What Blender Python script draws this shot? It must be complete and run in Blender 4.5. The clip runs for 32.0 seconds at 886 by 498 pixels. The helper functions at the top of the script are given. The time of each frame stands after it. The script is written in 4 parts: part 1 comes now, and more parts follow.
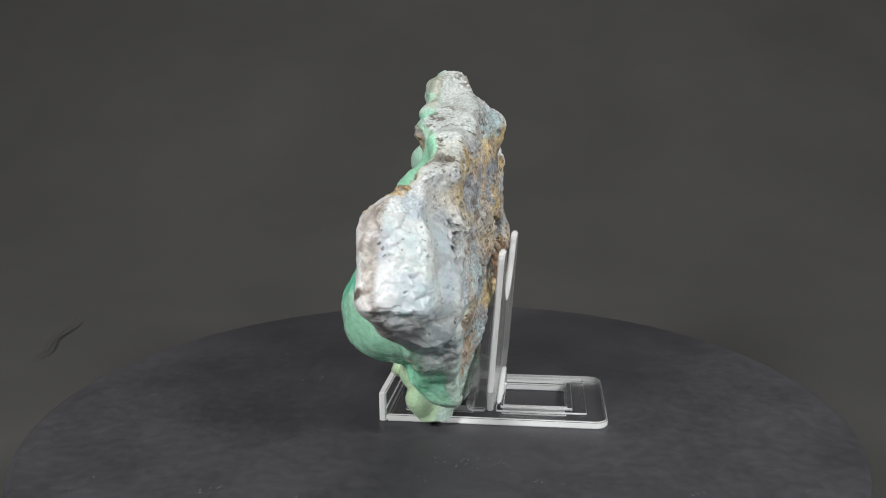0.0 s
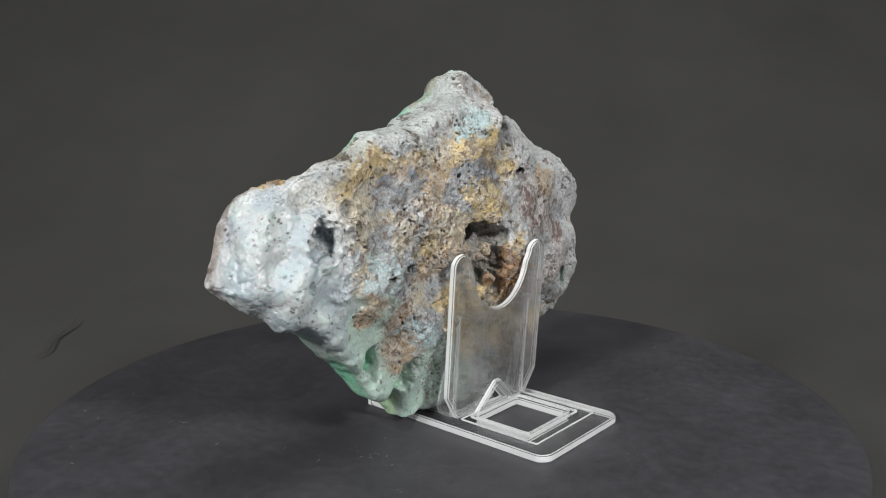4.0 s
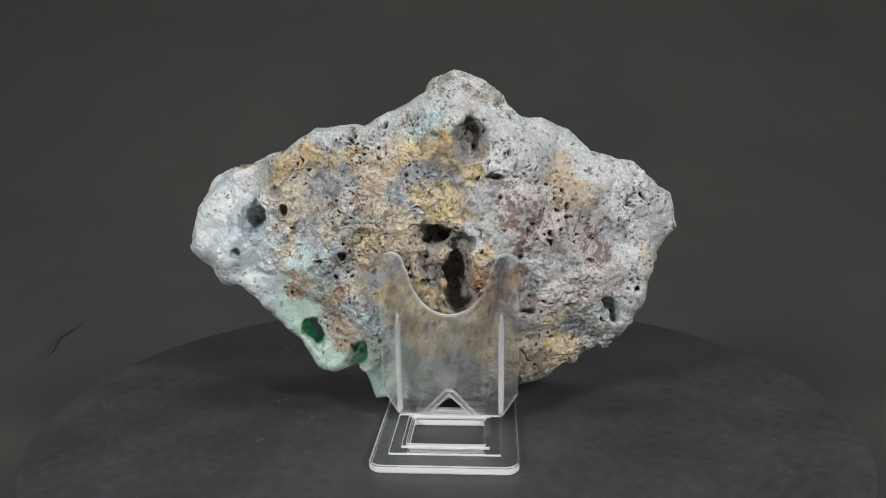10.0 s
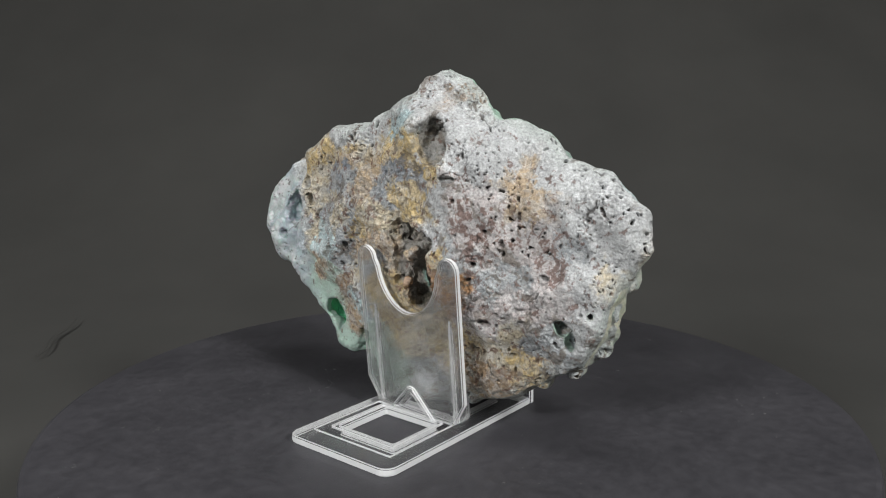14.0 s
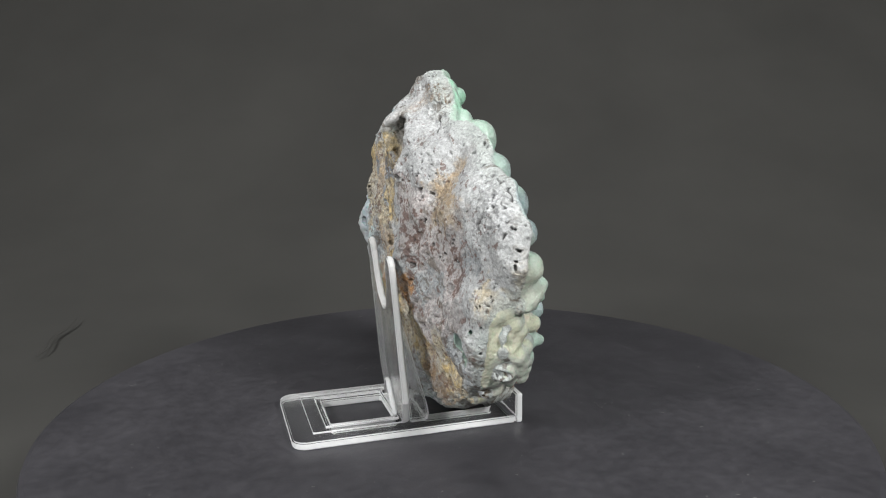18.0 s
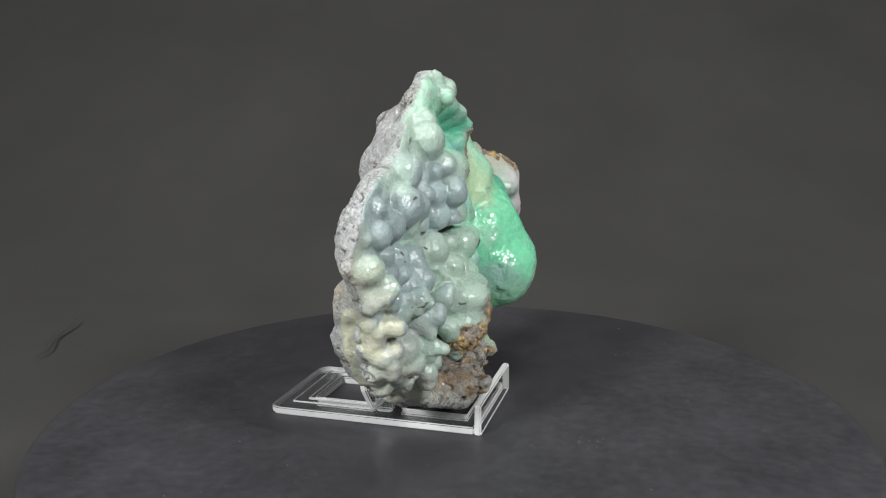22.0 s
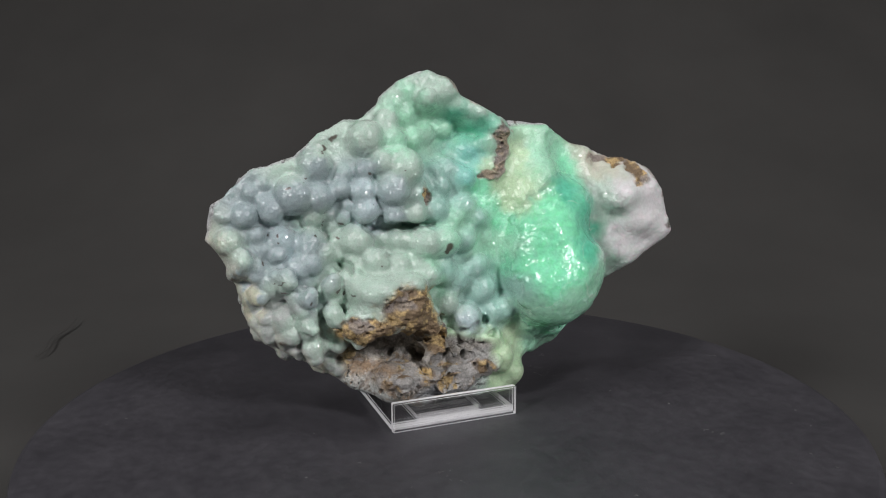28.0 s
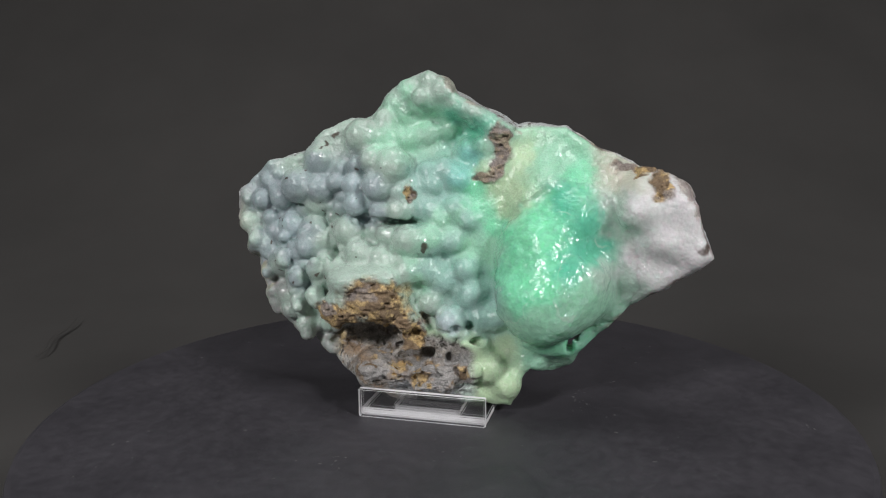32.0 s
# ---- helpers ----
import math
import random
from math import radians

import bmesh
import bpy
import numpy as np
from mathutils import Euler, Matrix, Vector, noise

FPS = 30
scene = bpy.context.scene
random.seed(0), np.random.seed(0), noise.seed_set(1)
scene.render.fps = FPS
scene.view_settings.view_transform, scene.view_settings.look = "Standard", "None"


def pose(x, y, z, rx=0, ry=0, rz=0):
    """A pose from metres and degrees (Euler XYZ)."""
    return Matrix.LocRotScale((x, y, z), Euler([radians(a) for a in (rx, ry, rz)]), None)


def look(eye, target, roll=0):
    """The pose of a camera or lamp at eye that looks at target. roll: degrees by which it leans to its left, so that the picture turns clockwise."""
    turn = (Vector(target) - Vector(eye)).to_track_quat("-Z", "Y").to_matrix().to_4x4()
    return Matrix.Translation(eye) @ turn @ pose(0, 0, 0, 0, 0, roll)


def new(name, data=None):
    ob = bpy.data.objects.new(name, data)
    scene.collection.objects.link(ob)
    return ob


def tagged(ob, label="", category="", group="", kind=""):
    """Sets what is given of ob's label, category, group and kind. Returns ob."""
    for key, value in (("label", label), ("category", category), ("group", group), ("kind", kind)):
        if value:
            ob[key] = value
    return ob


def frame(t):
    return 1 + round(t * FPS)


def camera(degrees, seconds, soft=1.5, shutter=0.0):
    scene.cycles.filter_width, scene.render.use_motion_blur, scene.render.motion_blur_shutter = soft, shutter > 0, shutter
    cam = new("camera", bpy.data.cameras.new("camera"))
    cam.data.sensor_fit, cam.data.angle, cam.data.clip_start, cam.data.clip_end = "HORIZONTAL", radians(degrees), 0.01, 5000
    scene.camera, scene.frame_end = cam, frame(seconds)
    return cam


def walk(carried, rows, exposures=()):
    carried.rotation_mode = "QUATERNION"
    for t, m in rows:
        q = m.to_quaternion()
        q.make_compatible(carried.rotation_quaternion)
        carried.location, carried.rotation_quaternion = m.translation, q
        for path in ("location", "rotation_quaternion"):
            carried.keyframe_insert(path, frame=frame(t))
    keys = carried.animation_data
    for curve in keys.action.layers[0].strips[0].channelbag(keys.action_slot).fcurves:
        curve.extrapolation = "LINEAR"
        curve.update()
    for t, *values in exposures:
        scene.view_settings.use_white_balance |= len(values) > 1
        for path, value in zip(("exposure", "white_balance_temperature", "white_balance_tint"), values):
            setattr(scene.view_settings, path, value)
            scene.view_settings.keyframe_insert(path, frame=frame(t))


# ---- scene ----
# The camera stands still; turntable, stand and mineral turn clockwise together.
EYE, AIM = (0.0, -0.25, 0.099), (0.0001, 0.0, 0.0516)
cam = camera(57.6, 32.0, soft=1.1)
walk(cam, [(0, look(EYE, AIM, -0.58)), (32, look(EYE, AIM, -0.58))],
     exposures=[(0, 0.35, 6500, 10), (3, 0.3, 6500, 10), (6, 0.07, 6500, 10), (9, 0, 6500, 10), (13, 0.1, 6500, 10), (16, 0.36, 6500, 10), (19, 0.46, 6500, 10), (23, 0.33, 6500, 10), (26, 0.06, 6500, 14), (28, -0.18, 6500, 16), (32, -0.2, 6500, 16)])

# Turn of the table in degrees, every two seconds.
TURN = (0.0, -16.84, -34.13, -51.64, -69.0, -86.36, -104.23, -122.08, -139.34,
        -155.6, -172.03, -189.04, -206.6, -223.83, -241.66, -259.23, -277.5)

# ---- light ----
world = bpy.data.worlds.new("world")
scene.world = world
world.use_nodes = True
world.node_tree.nodes["Background"].inputs[0].default_value = (0.55, 0.58, 0.6, 1)
world.node_tree.nodes["Background"].inputs[1].default_value = 0.004


def softbox_light(name, eye, target, sx, sy, watts, colour):
    data = bpy.data.lights.new(name, "AREA")
    data.shape, data.size, data.size_y, data.energy, data.color = "RECTANGLE", sx, sy, watts, colour
    ob = new(name, data)
    ob.matrix_basis = look(eye, target)
    return ob


softbox_light("ceiling_panel_light", (0.05, -0.1, 1.1), (0.0, -0.33, 0.05), 0.45, 0.3, 3.2, (1.0, 1.0, 0.98))
softbox_light("key_light", (-0.58, -0.72, 0.55), (0.0, 0.0, 0.05), 0.17, 0.17, 6.9, (1.0, 1.0, 0.98))
softbox_light("key_light", (0.58, -0.68, 0.6), (0.0, 0.0, 0.05), 0.17, 0.17, 6.9, (1.0, 1.0, 0.98))

# ---- materials ----


def mat(name):
    m = bpy.data.materials.new(name)
    m.use_nodes = True
    nt = m.node_tree
    return m, nt, nt.nodes["Principled BSDF"]


def node(nt, kind, **kw):
    n = nt.nodes.new(kind)
    for k, v in kw.items():
        n.inputs[k].default_value = v
    return n


def noise_node(nt, scale, detail=6.0, rough=0.6):
    tc = nt.nodes.new("ShaderNodeTexCoord")
    n = node(nt, "ShaderNodeTexNoise", Scale=scale, Detail=detail, Roughness=rough)
    nt.links.new(tc.outputs["Object"], n.inputs["Vector"])
    return n


def ramp(nt, src, stops):
    r = nt.nodes.new("ShaderNodeValToRGB")
    e = r.color_ramp.elements
    while len(e) < len(stops):
        e.new(0.5)
    for el, (p, c) in zip(e, stops):
        el.position, el.color = p, (*c, 1)
    nt.links.new(src, r.inputs[0])
    return r


def bump(nt, p, src, strength, dist, prev=None):
    b = node(nt, "ShaderNodeBump", Strength=strength, Distance=dist)
    nt.links.new(src, b.inputs["Height"])
    if prev:
        nt.links.new(prev.outputs[0], b.inputs["Normal"])
    nt.links.new(b.outputs[0], p.inputs["Normal"])
    return b


def plain_material(name, dark, light, rough, scale, bump_strength=0.2, bump_dist=0.001):
    m, nt, p = mat(name)
    n = noise_node(nt, scale)
    c = ramp(nt, n.outputs[0], [(0.3, dark), (0.7, light)])
    nt.links.new(c.outputs[0], p.inputs["Base Color"])
    fine = noise_node(nt, scale * 14, 4)
    bump(nt, p, fine.outputs[0], bump_strength, bump_dist)
    p.inputs["Roughness"].default_value = rough
    return m


def mineral_material(name, mottle, grain, rough, sub, bump_strength, bump_dist, vary=0.2, druzy=0.0):
    m, nt, p = mat(name)
    a = nt.nodes.new("ShaderNodeAttribute")
    a.attribute_name = "tint"
    n1, n2 = noise_node(nt, mottle), noise_node(nt, grain, 8)
    r1 = ramp(nt, n1.outputs[0], [(0.3, (1 - 0.8 * vary,) * 3), (0.7, (1 + 0.6 * vary,) * 3)])
    r2 = ramp(nt, n2.outputs[0], [(0.3, (1 - vary,) * 3), (0.7, (1 + 0.8 * vary,) * 3)])
    for r in (r1, r2):
        mx = nt.nodes.new("ShaderNodeMix")
        mx.data_type, mx.blend_type = "RGBA", "MULTIPLY"
        mx.inputs[0].default_value = 1.0 if r is r2 else 0.8
        nt.links.new(a.outputs["Color"] if r is r1 else last, mx.inputs[6])
        nt.links.new(r.outputs[0], mx.inputs[7])
        last = mx.outputs[2]
    nt.links.new(last, p.inputs["Base Color"])
    p.inputs["Roughness"].default_value = rough
    if sub:
        p.inputs["Subsurface Weight"].default_value = sub
        p.inputs["Subsurface Radius"].default_value = (0.7, 1.0, 0.85)
        p.inputs["Subsurface Scale"].default_value = 0.008 * sub * sub
    b = bump(nt, p, n2.outputs[0], bump_strength, bump_dist)
    if druzy:
        # a coat of tiny quartz crystals, each facet turned its own way
        tc = nt.nodes.new("ShaderNodeTexCoord")
        v = node(nt, "ShaderNodeTexVoronoi", Scale=1700.0)
        nt.links.new(tc.outputs["Object"], v.inputs["Vector"])
        bump(nt, p, v.outputs["Distance"], 0.6 * druzy, 0.0002, b)
        geo = nt.nodes.new("ShaderNodeNewGeometry")
        turn, tilt, unit = (nt.nodes.new("ShaderNodeVectorMath") for _ in range(3))
        turn.operation, tilt.operation, unit.operation = "SUBTRACT", "MULTIPLY_ADD", "NORMALIZE"
        turn.inputs[1].default_value = (0.5, 0.5, 0.5)
        tilt.inputs[1].default_value = (1.3, 1.3, 1.3)
        nt.links.new(v.outputs["Color"], turn.inputs[0])
        nt.links.new(turn.outputs[0], tilt.inputs[0])
        nt.links.new(geo.outputs["Normal"], tilt.inputs[2])
        nt.links.new(tilt.outputs[0], unit.inputs[0])
        nt.links.new(unit.outputs[0], p.inputs["Coat Normal"])
        p.inputs["Coat Weight"].default_value = druzy
        p.inputs["Coat Roughness"].default_value = 0.1
    return m


def acrylic_material(name, rough, clear, milk, wavy=False):
    """Clear plastic: glass, a share that lets light straight through, and a milky share of scattered light."""
    m, nt, p = mat(name)
    p.inputs["Base Color"].default_value = (0.97, 0.975, 0.98, 1)
    p.inputs["Transmission Weight"].default_value = 1.0
    p.inputs["IOR"].default_value = 1.49
    p.inputs["Roughness"].default_value = rough
    if wavy:
        # drawn plastic: ripples that run up the plate
        tc, mp = nt.nodes.new("ShaderNodeTexCoord"), nt.nodes.new("ShaderNodeMapping")
        mp.inputs["Scale"].default_value = (420, 420, 45)
        n = node(nt, "ShaderNodeTexNoise", Scale=1.0, Detail=3.0)
        nt.links.new(tc.outputs["Object"], mp.inputs[0])
        nt.links.new(mp.outputs[0], n.inputs["Vector"])
        bump(nt, p, n.outputs[0], 0.35, 0.0006)
    t = node(nt, "ShaderNodeBsdfTransparent")
    d = node(nt, "ShaderNodeBsdfDiffuse", Color=(0.93, 0.94, 0.95, 1))
    mx, mx2 = node(nt, "ShaderNodeMixShader", Fac=clear), node(nt, "ShaderNodeMixShader", Fac=milk)
    nt.links.new(p.outputs[0], mx.inputs[1])
    nt.links.new(t.outputs[0], mx.inputs[2])
    nt.links.new(mx.outputs[0], mx2.inputs[1])
    nt.links.new(d.outputs[0], mx2.inputs[2])
    nt.links.new(mx2.outputs[0], nt.nodes["Material Output"].inputs[0])
    return m


def platter_material():
    """Black flocked cover: a bluish sheen, small mottling and worn paler smears."""
    m, nt, p = mat("black_platter_cover")
    n1, n2, n3 = noise_node(nt, 28, 5), noise_node(nt, 260, 6, 0.7), noise_node(nt, 1500, 3)
    r1 = ramp(nt, n1.outputs[0], [(0.32, (0.034, 0.0332, 0.038)), (0.7, (0.056, 0.0545, 0.061))])
    r2 = ramp(nt, n2.outputs[0], [(0.35, (0.84, 0.84, 0.86)), (0.66, (1.14, 1.14, 1.16))])
    mx = nt.nodes.new("ShaderNodeMix")
    mx.data_type, mx.blend_type = "RGBA", "MULTIPLY"
    mx.inputs[0].default_value = 0.8
    nt.links.new(r1.outputs[0], mx.inputs[6])
    nt.links.new(r2.outputs[0], mx.inputs[7])
    nt.links.new(mx.outputs[2], p.inputs["Base Color"])
    g = ramp(nt, n2.outputs[0], [(0.3, (0.42,) * 3), (0.7, (0.6,) * 3)])
    nt.links.new(g.outputs[0], p.inputs["Roughness"])
    b = bump(nt, p, n2.outputs[0], 0.2, 0.0004)
    bump(nt, p, n3.outputs[0], 0.25, 0.0002, b)
    return m


M_ROCK = mineral_material("weathered_matrix_rock", 90, 1400, 0.75, 0.0, 0.9, 0.0005, 0.38)
M_GRAPE = mineral_material("botryoidal_chalcedony", 70, 2200, 0.30, 0.4, 0.14, 0.0001, 0.13, 0.55)
M_GREEN = mineral_material("green_chrysoprase", 60, 500, 0.2, 0.85, 0.16, 0.0003, 0.14, 0.25)
M_QUARTZ = mineral_material("milky_quartz", 80, 900, 0.38, 0.6, 0.2, 0.0002, 0.09, 0.2)
M_BROWN = mineral_material("brown_ironstone", 150, 1600, 0.85, 0.0, 0.8, 0.0006, 0.35)
M_ACRYLIC = acrylic_material("clear_acrylic", 0.02, 0.82, 0.005)
M_ACRYLIC_HAZY = acrylic_material("hazy_clear_acrylic", 0.05, 0.30, 0.035, True)
# Edge faces: strong white diffuse stands in for the lamp glints on them.
M_ACRYLIC_EDGE = acrylic_material("acrylic_edge_painted_glint", 0.10, 0.15, 0.75)
M_PLATTER = platter_material()
M_PLATTER_EDGE = plain_material("black_platter_edge", (0.01, 0.01, 0.011), (0.016, 0.016, 0.017), 0.5, 60)
M_BACKDROP = plain_material("dark_grey_backdrop", (0.047, 0.0463, 0.0436), (0.063, 0.0618, 0.058), 0.85, 5, 0.1, 0.001)
M_WALL = plain_material("studio_wall_paint", (0.055, 0.055, 0.055), (0.07, 0.07, 0.07), 0.8, 3)
M_CREASE = plain_material("dark_crease", (0.046, 0.0452, 0.0425), (0.056, 0.055, 0.0515), 0.9, 40)
M_DUST = plain_material("pale_dust", (0.10, 0.10, 0.10), (0.17, 0.17, 0.17), 0.9, 300)


def part(name, bm, material, parent, label=""):
    me = bpy.data.meshes.new(name)
    bm.to_mesh(me)
    bm.free()
    me.materials.append(material)
    if material in (M_ACRYLIC, M_ACRYLIC_HAZY):
        me.materials.append(M_ACRYLIC_EDGE)
    ob = new(name, me)
    ob.parent = parent
    return tagged(ob, label)


def smooth(ob):
    ob.data.polygons.foreach_set("use_smooth", [True] * len(ob.data.polygons))
    return ob


def bevel(bm, width, segments=2):
    bmesh.ops.bevel(bm, geom=bm.edges[:], offset=width, segments=segments, affect="EDGES", clamp_overlap=True)


def box(bm, x0, x1, y0, y1, z0, z1):
    r = bmesh.ops.create_cube(bm, size=1.0)
    for v in r["verts"]:
        v.co = Vector(((x0, x1)[v.co.x > 0], (y0, y1)[v.co.y > 0], (z0, z1)[v.co.z > 0]))
    return r["verts"]


def slab(outline, holes, to_world, thick):
    """A flat plate with holes: outline and holes as lists of 2D points, extruded by thick; to_world maps (u, v, w)."""
    bm = bmesh.new()
    for loop in (outline, *holes):
        vs = [bm.verts.new((u, v, 0)) for u, v in loop]
        for a, b in zip(vs, vs[1:] + vs[:1]):
            bm.edges.new((a, b))
    bmesh.ops.triangle_fill(bm, use_beauty=True, edges=bm.edges[:])
    bmesh.ops.dissolve_limit(bm, angle_limit=0.01, verts=bm.verts[:], edges=bm.edges[:])
    r = bmesh.ops.extrude_face_region(bm, geom=bm.faces[:])
    for v in r["geom"]:
        if isinstance(v, bmesh.types.BMVert):
            v.co.z += thick
    bmesh.ops.recalc_face_normals(bm, faces=bm.faces[:])
    sharp = [e for e in bm.edges if len(e.link_faces) == 2 and e.calc_face_angle() > 0.6]
    bmesh.ops.bevel(bm, geom=sharp, offset=0.0004, segments=2, affect="EDGES", clamp_overlap=True)
    bm.normal_update()
    for f in bm.faces:
        f.material_index = int(abs(f.normal.z) < 0.97)
    for v in bm.verts:
        v.co = Vector(to_world(*v.co))
    bmesh.ops.recalc_face_normals(bm, faces=bm.faces[:])
    return bm


def rounded(x0, x1, y0, y1, radii, n=6):
    """A rectangle whose corners (x1,y1), (x0,y1), (x0,y0), (x1,y0) have the given radii."""
    pts = []
    for (cx, cy, sx, sy, a0), r in zip(((x1, y1, -1, -1, 0), (x0, y1, 1, -1, 90), (x0, y0, 1, 1, 180), (x1, y0, -1, 1, 270)), radii):
        if r <= 0:
            pts.append((cx, cy))
            continue
        for i in range(n + 1):
            a = radians(a0 + 90 * i / n)
            pts.append((cx + sx * r + r * math.cos(a), cy + sy * r + r * math.sin(a)))
    return pts


# ---- studio ----
def sweep_z(y):
    """How high the backdrop lies at a depth."""
    return 0.64 - math.sqrt(max(0.0, 0.49 - (y - 0.15) ** 2))


def studio():
    bm = bmesh.new()
    # sweep backdrop: floor, quarter bend, wall
    prof = [(-1.2, -0.06)] + [(0.15 + 0.7 * math.sin(radians(a)), 0.64 - 0.7 * math.cos(radians(a))) for a in range(0, 91, 3)] + [(0.85, 1.6)]
    rows = []
    for i in range(25):
        x = -1.5 + 3.0 * i / 24
        rows.append([bm.verts.new((x, y, z)) for y, z in prof])
    for a, b in zip(rows, rows[1:]):
        for j in range(len(prof) - 1):
            bm.faces.new((a[j], a[j + 1], b[j + 1], b[j]))
    bmesh.ops.recalc_face_normals(bm, faces=bm.faces[:])
    me = bpy.data.meshes.new("backdrop")
    bm.to_mesh(me)
    bm.free()
    me.materials.append(M_BACKDROP)
    ob = smooth(new("backdrop", me))
    tagged(ob, "plain dark grey paper sweep behind the turntable", "backdrop", kind="structure")
    t = ob.modifiers.new("thickness", "SOLIDIFY")
    t.thickness, t.offset = 0.004, 1.0
    # a faint crease in the paper
    bm = bmesh.new()
    n = 24
    prev = None
    for i in range(n + 1):
        t = i / n
        x, y = -0.247 + 0.002 * math.sin(9 * t), 0.216 + 0.057 * t
        w = 0.0010 * math.sin(math.pi * min(1, max(0.05, t))) + 0.0002
        c = [bm.verts.new((x + o, y, sweep_z(y) + h)) for o, h in ((-w, 0.0040), (0, 0.00425), (w, 0.0040))]
        if prev:
            bm.faces.new((prev[0], prev[1], c[1], c[0]))
            bm.faces.new((prev[1], prev[2], c[2], c[1]))
        prev = c
    part("crease", bm, M_CREASE, ob, "faint dark crease in the paper")
    walls = (("wall_west", -1.7, -1.6, -2.0, 1.3, -0.3, 2.2), ("wall_east", 1.6, 1.7, -2.0, 1.3, -0.3, 2.2),
             ("wall_north", -1.6, 1.6, 1.2, 1.3, -0.3, 2.2), ("wall_south", -1.6, 1.6, -2.0, -1.9, -0.3, 2.2),
             ("floor", -1.6, 1.6, -1.9, 1.2, -0.3, -0.2), ("ceiling", -1.7, 1.7, -2.0, 1.3, 2.2, 2.3))
    for name, *b in walls:
        bm = bmesh.new()
        box(bm, *b)
        w = part(name, bm, M_WALL, None)
        tagged(w, "plain grey painted studio " + name.split("_")[0], name.split("_")[0], kind="structure")


studio()


# ---- turntable ----
def lathe(profile, n=160):
    bm = bmesh.new()
    rings = []
    for r, z in profile:
        rings.append([bm.verts.new((r * math.cos(math.tau * i / n), r * math.sin(math.tau * i / n), z)) for i in range(n)] if r > 1e-6 else [bm.verts.new((0, 0, z))])
    for a, b in zip(rings, rings[1:]):
        for i in range(n):
            j = (i + 1) % n
            if len(a) == 1:
                bm.faces.new((a[0], b[i], b[j]))
            elif len(b) == 1:
                bm.faces.new((a[i], b[0], a[j]))
            else:
                bm.faces.new((a[i], b[i], b[j], a[j]))
    bmesh.ops.recalc_face_normals(bm, faces=bm.faces[:])
    return bm


PLATTER_R, ECC = 0.1265, (-0.0018, 0.0005)
platter = tagged(new("turntable"), "round matt black display turntable with dusty scuffed top", "turntable")
top = part("platter", lathe([(0, 0), (PLATTER_R - 0.002, 0), (PLATTER_R - 0.0006, -0.0006), (PLATTER_R, -0.002), (PLATTER_R, -0.012), (0, -0.012)]), M_PLATTER, platter)
rim = part("skirt", lathe([(PLATTER_R - 0.006, -0.012), (PLATTER_R - 0.006, -0.0555), (0, -0.0555)]), M_PLATTER_EDGE, platter, "glossy black skirt under the platter")
for ob in (top, rim):
    ob.location = (*ECC, 0.0005)


def scuffs():
    """Pale dust flecks and short scuffs lying on the platter, in small clusters."""
    r = random.Random(5)
    bm = bmesh.new()
    spots = [(6, -44.5, 9, 14), (-94, -51, 3, 4), (91, -62.6, 3, 5), (63, -63, 4, 5), (-46, 25, 7, 10), (-9, -112, 4, 4), (26, -56, 5, 5), (-60, -58, 5, 5), (16, -44, 4, 4)]
    spots += [(r.uniform(-100, 100), r.uniform(-100, 100), 3, 1) for _ in range(110)]
    for cx, cy, spread, n in spots:
        for _ in range(n):
            x, y, a = cx + r.gauss(0, spread * 0.4), cy + r.gauss(0, spread * 0.25), r.uniform(0, 3.14)
            if math.hypot(x, y) > 118:
                continue
            l, w = r.uniform(0.08, 0.5), r.uniform(0.05, 0.16)
            vs = []
            for i in range(6):
                t = math.tau * i / 6
                u, v = l * math.cos(t) * r.uniform(0.7, 1.2), w * math.sin(t) * r.uniform(0.7, 1.2)
                vs.append(bm.verts.new(((x + u * math.cos(a) - v * math.sin(a)) * 0.001, (y + u * math.sin(a) + v * math.cos(a)) * 0.001, 0.00062)))
            top_face = bm.faces.new(vs)
            low = bmesh.ops.extrude_face_region(bm, geom=[top_face])
            for e in low["geom"]:
                if isinstance(e, bmesh.types.BMVert):
                    e.co.z -= 0.0001
    bmesh.ops.recalc_face_normals(bm, faces=bm.faces[:])
    ob = part("dust_flecks", bm, M_DUST, platter, "pale dust flecks and scuffs on the black top")
    return tagged(ob, kind="stuff")


scuffs()

# ---- acrylic stand ----
# Its own axes: u from the front lip to the back end, v across, w up. Turned a little on the table.
STAND_TURN = -7.4
stand = tagged(new("display_easel"), "clear moulded acrylic display easel on the turntable", "display stand")
S = Matrix.Rotation(radians(STAND_TURN), 4, "Z")


def sp(u, v, w):
    p = S @ Vector((u, v, w))
    return (p.x, p.y, p.z)


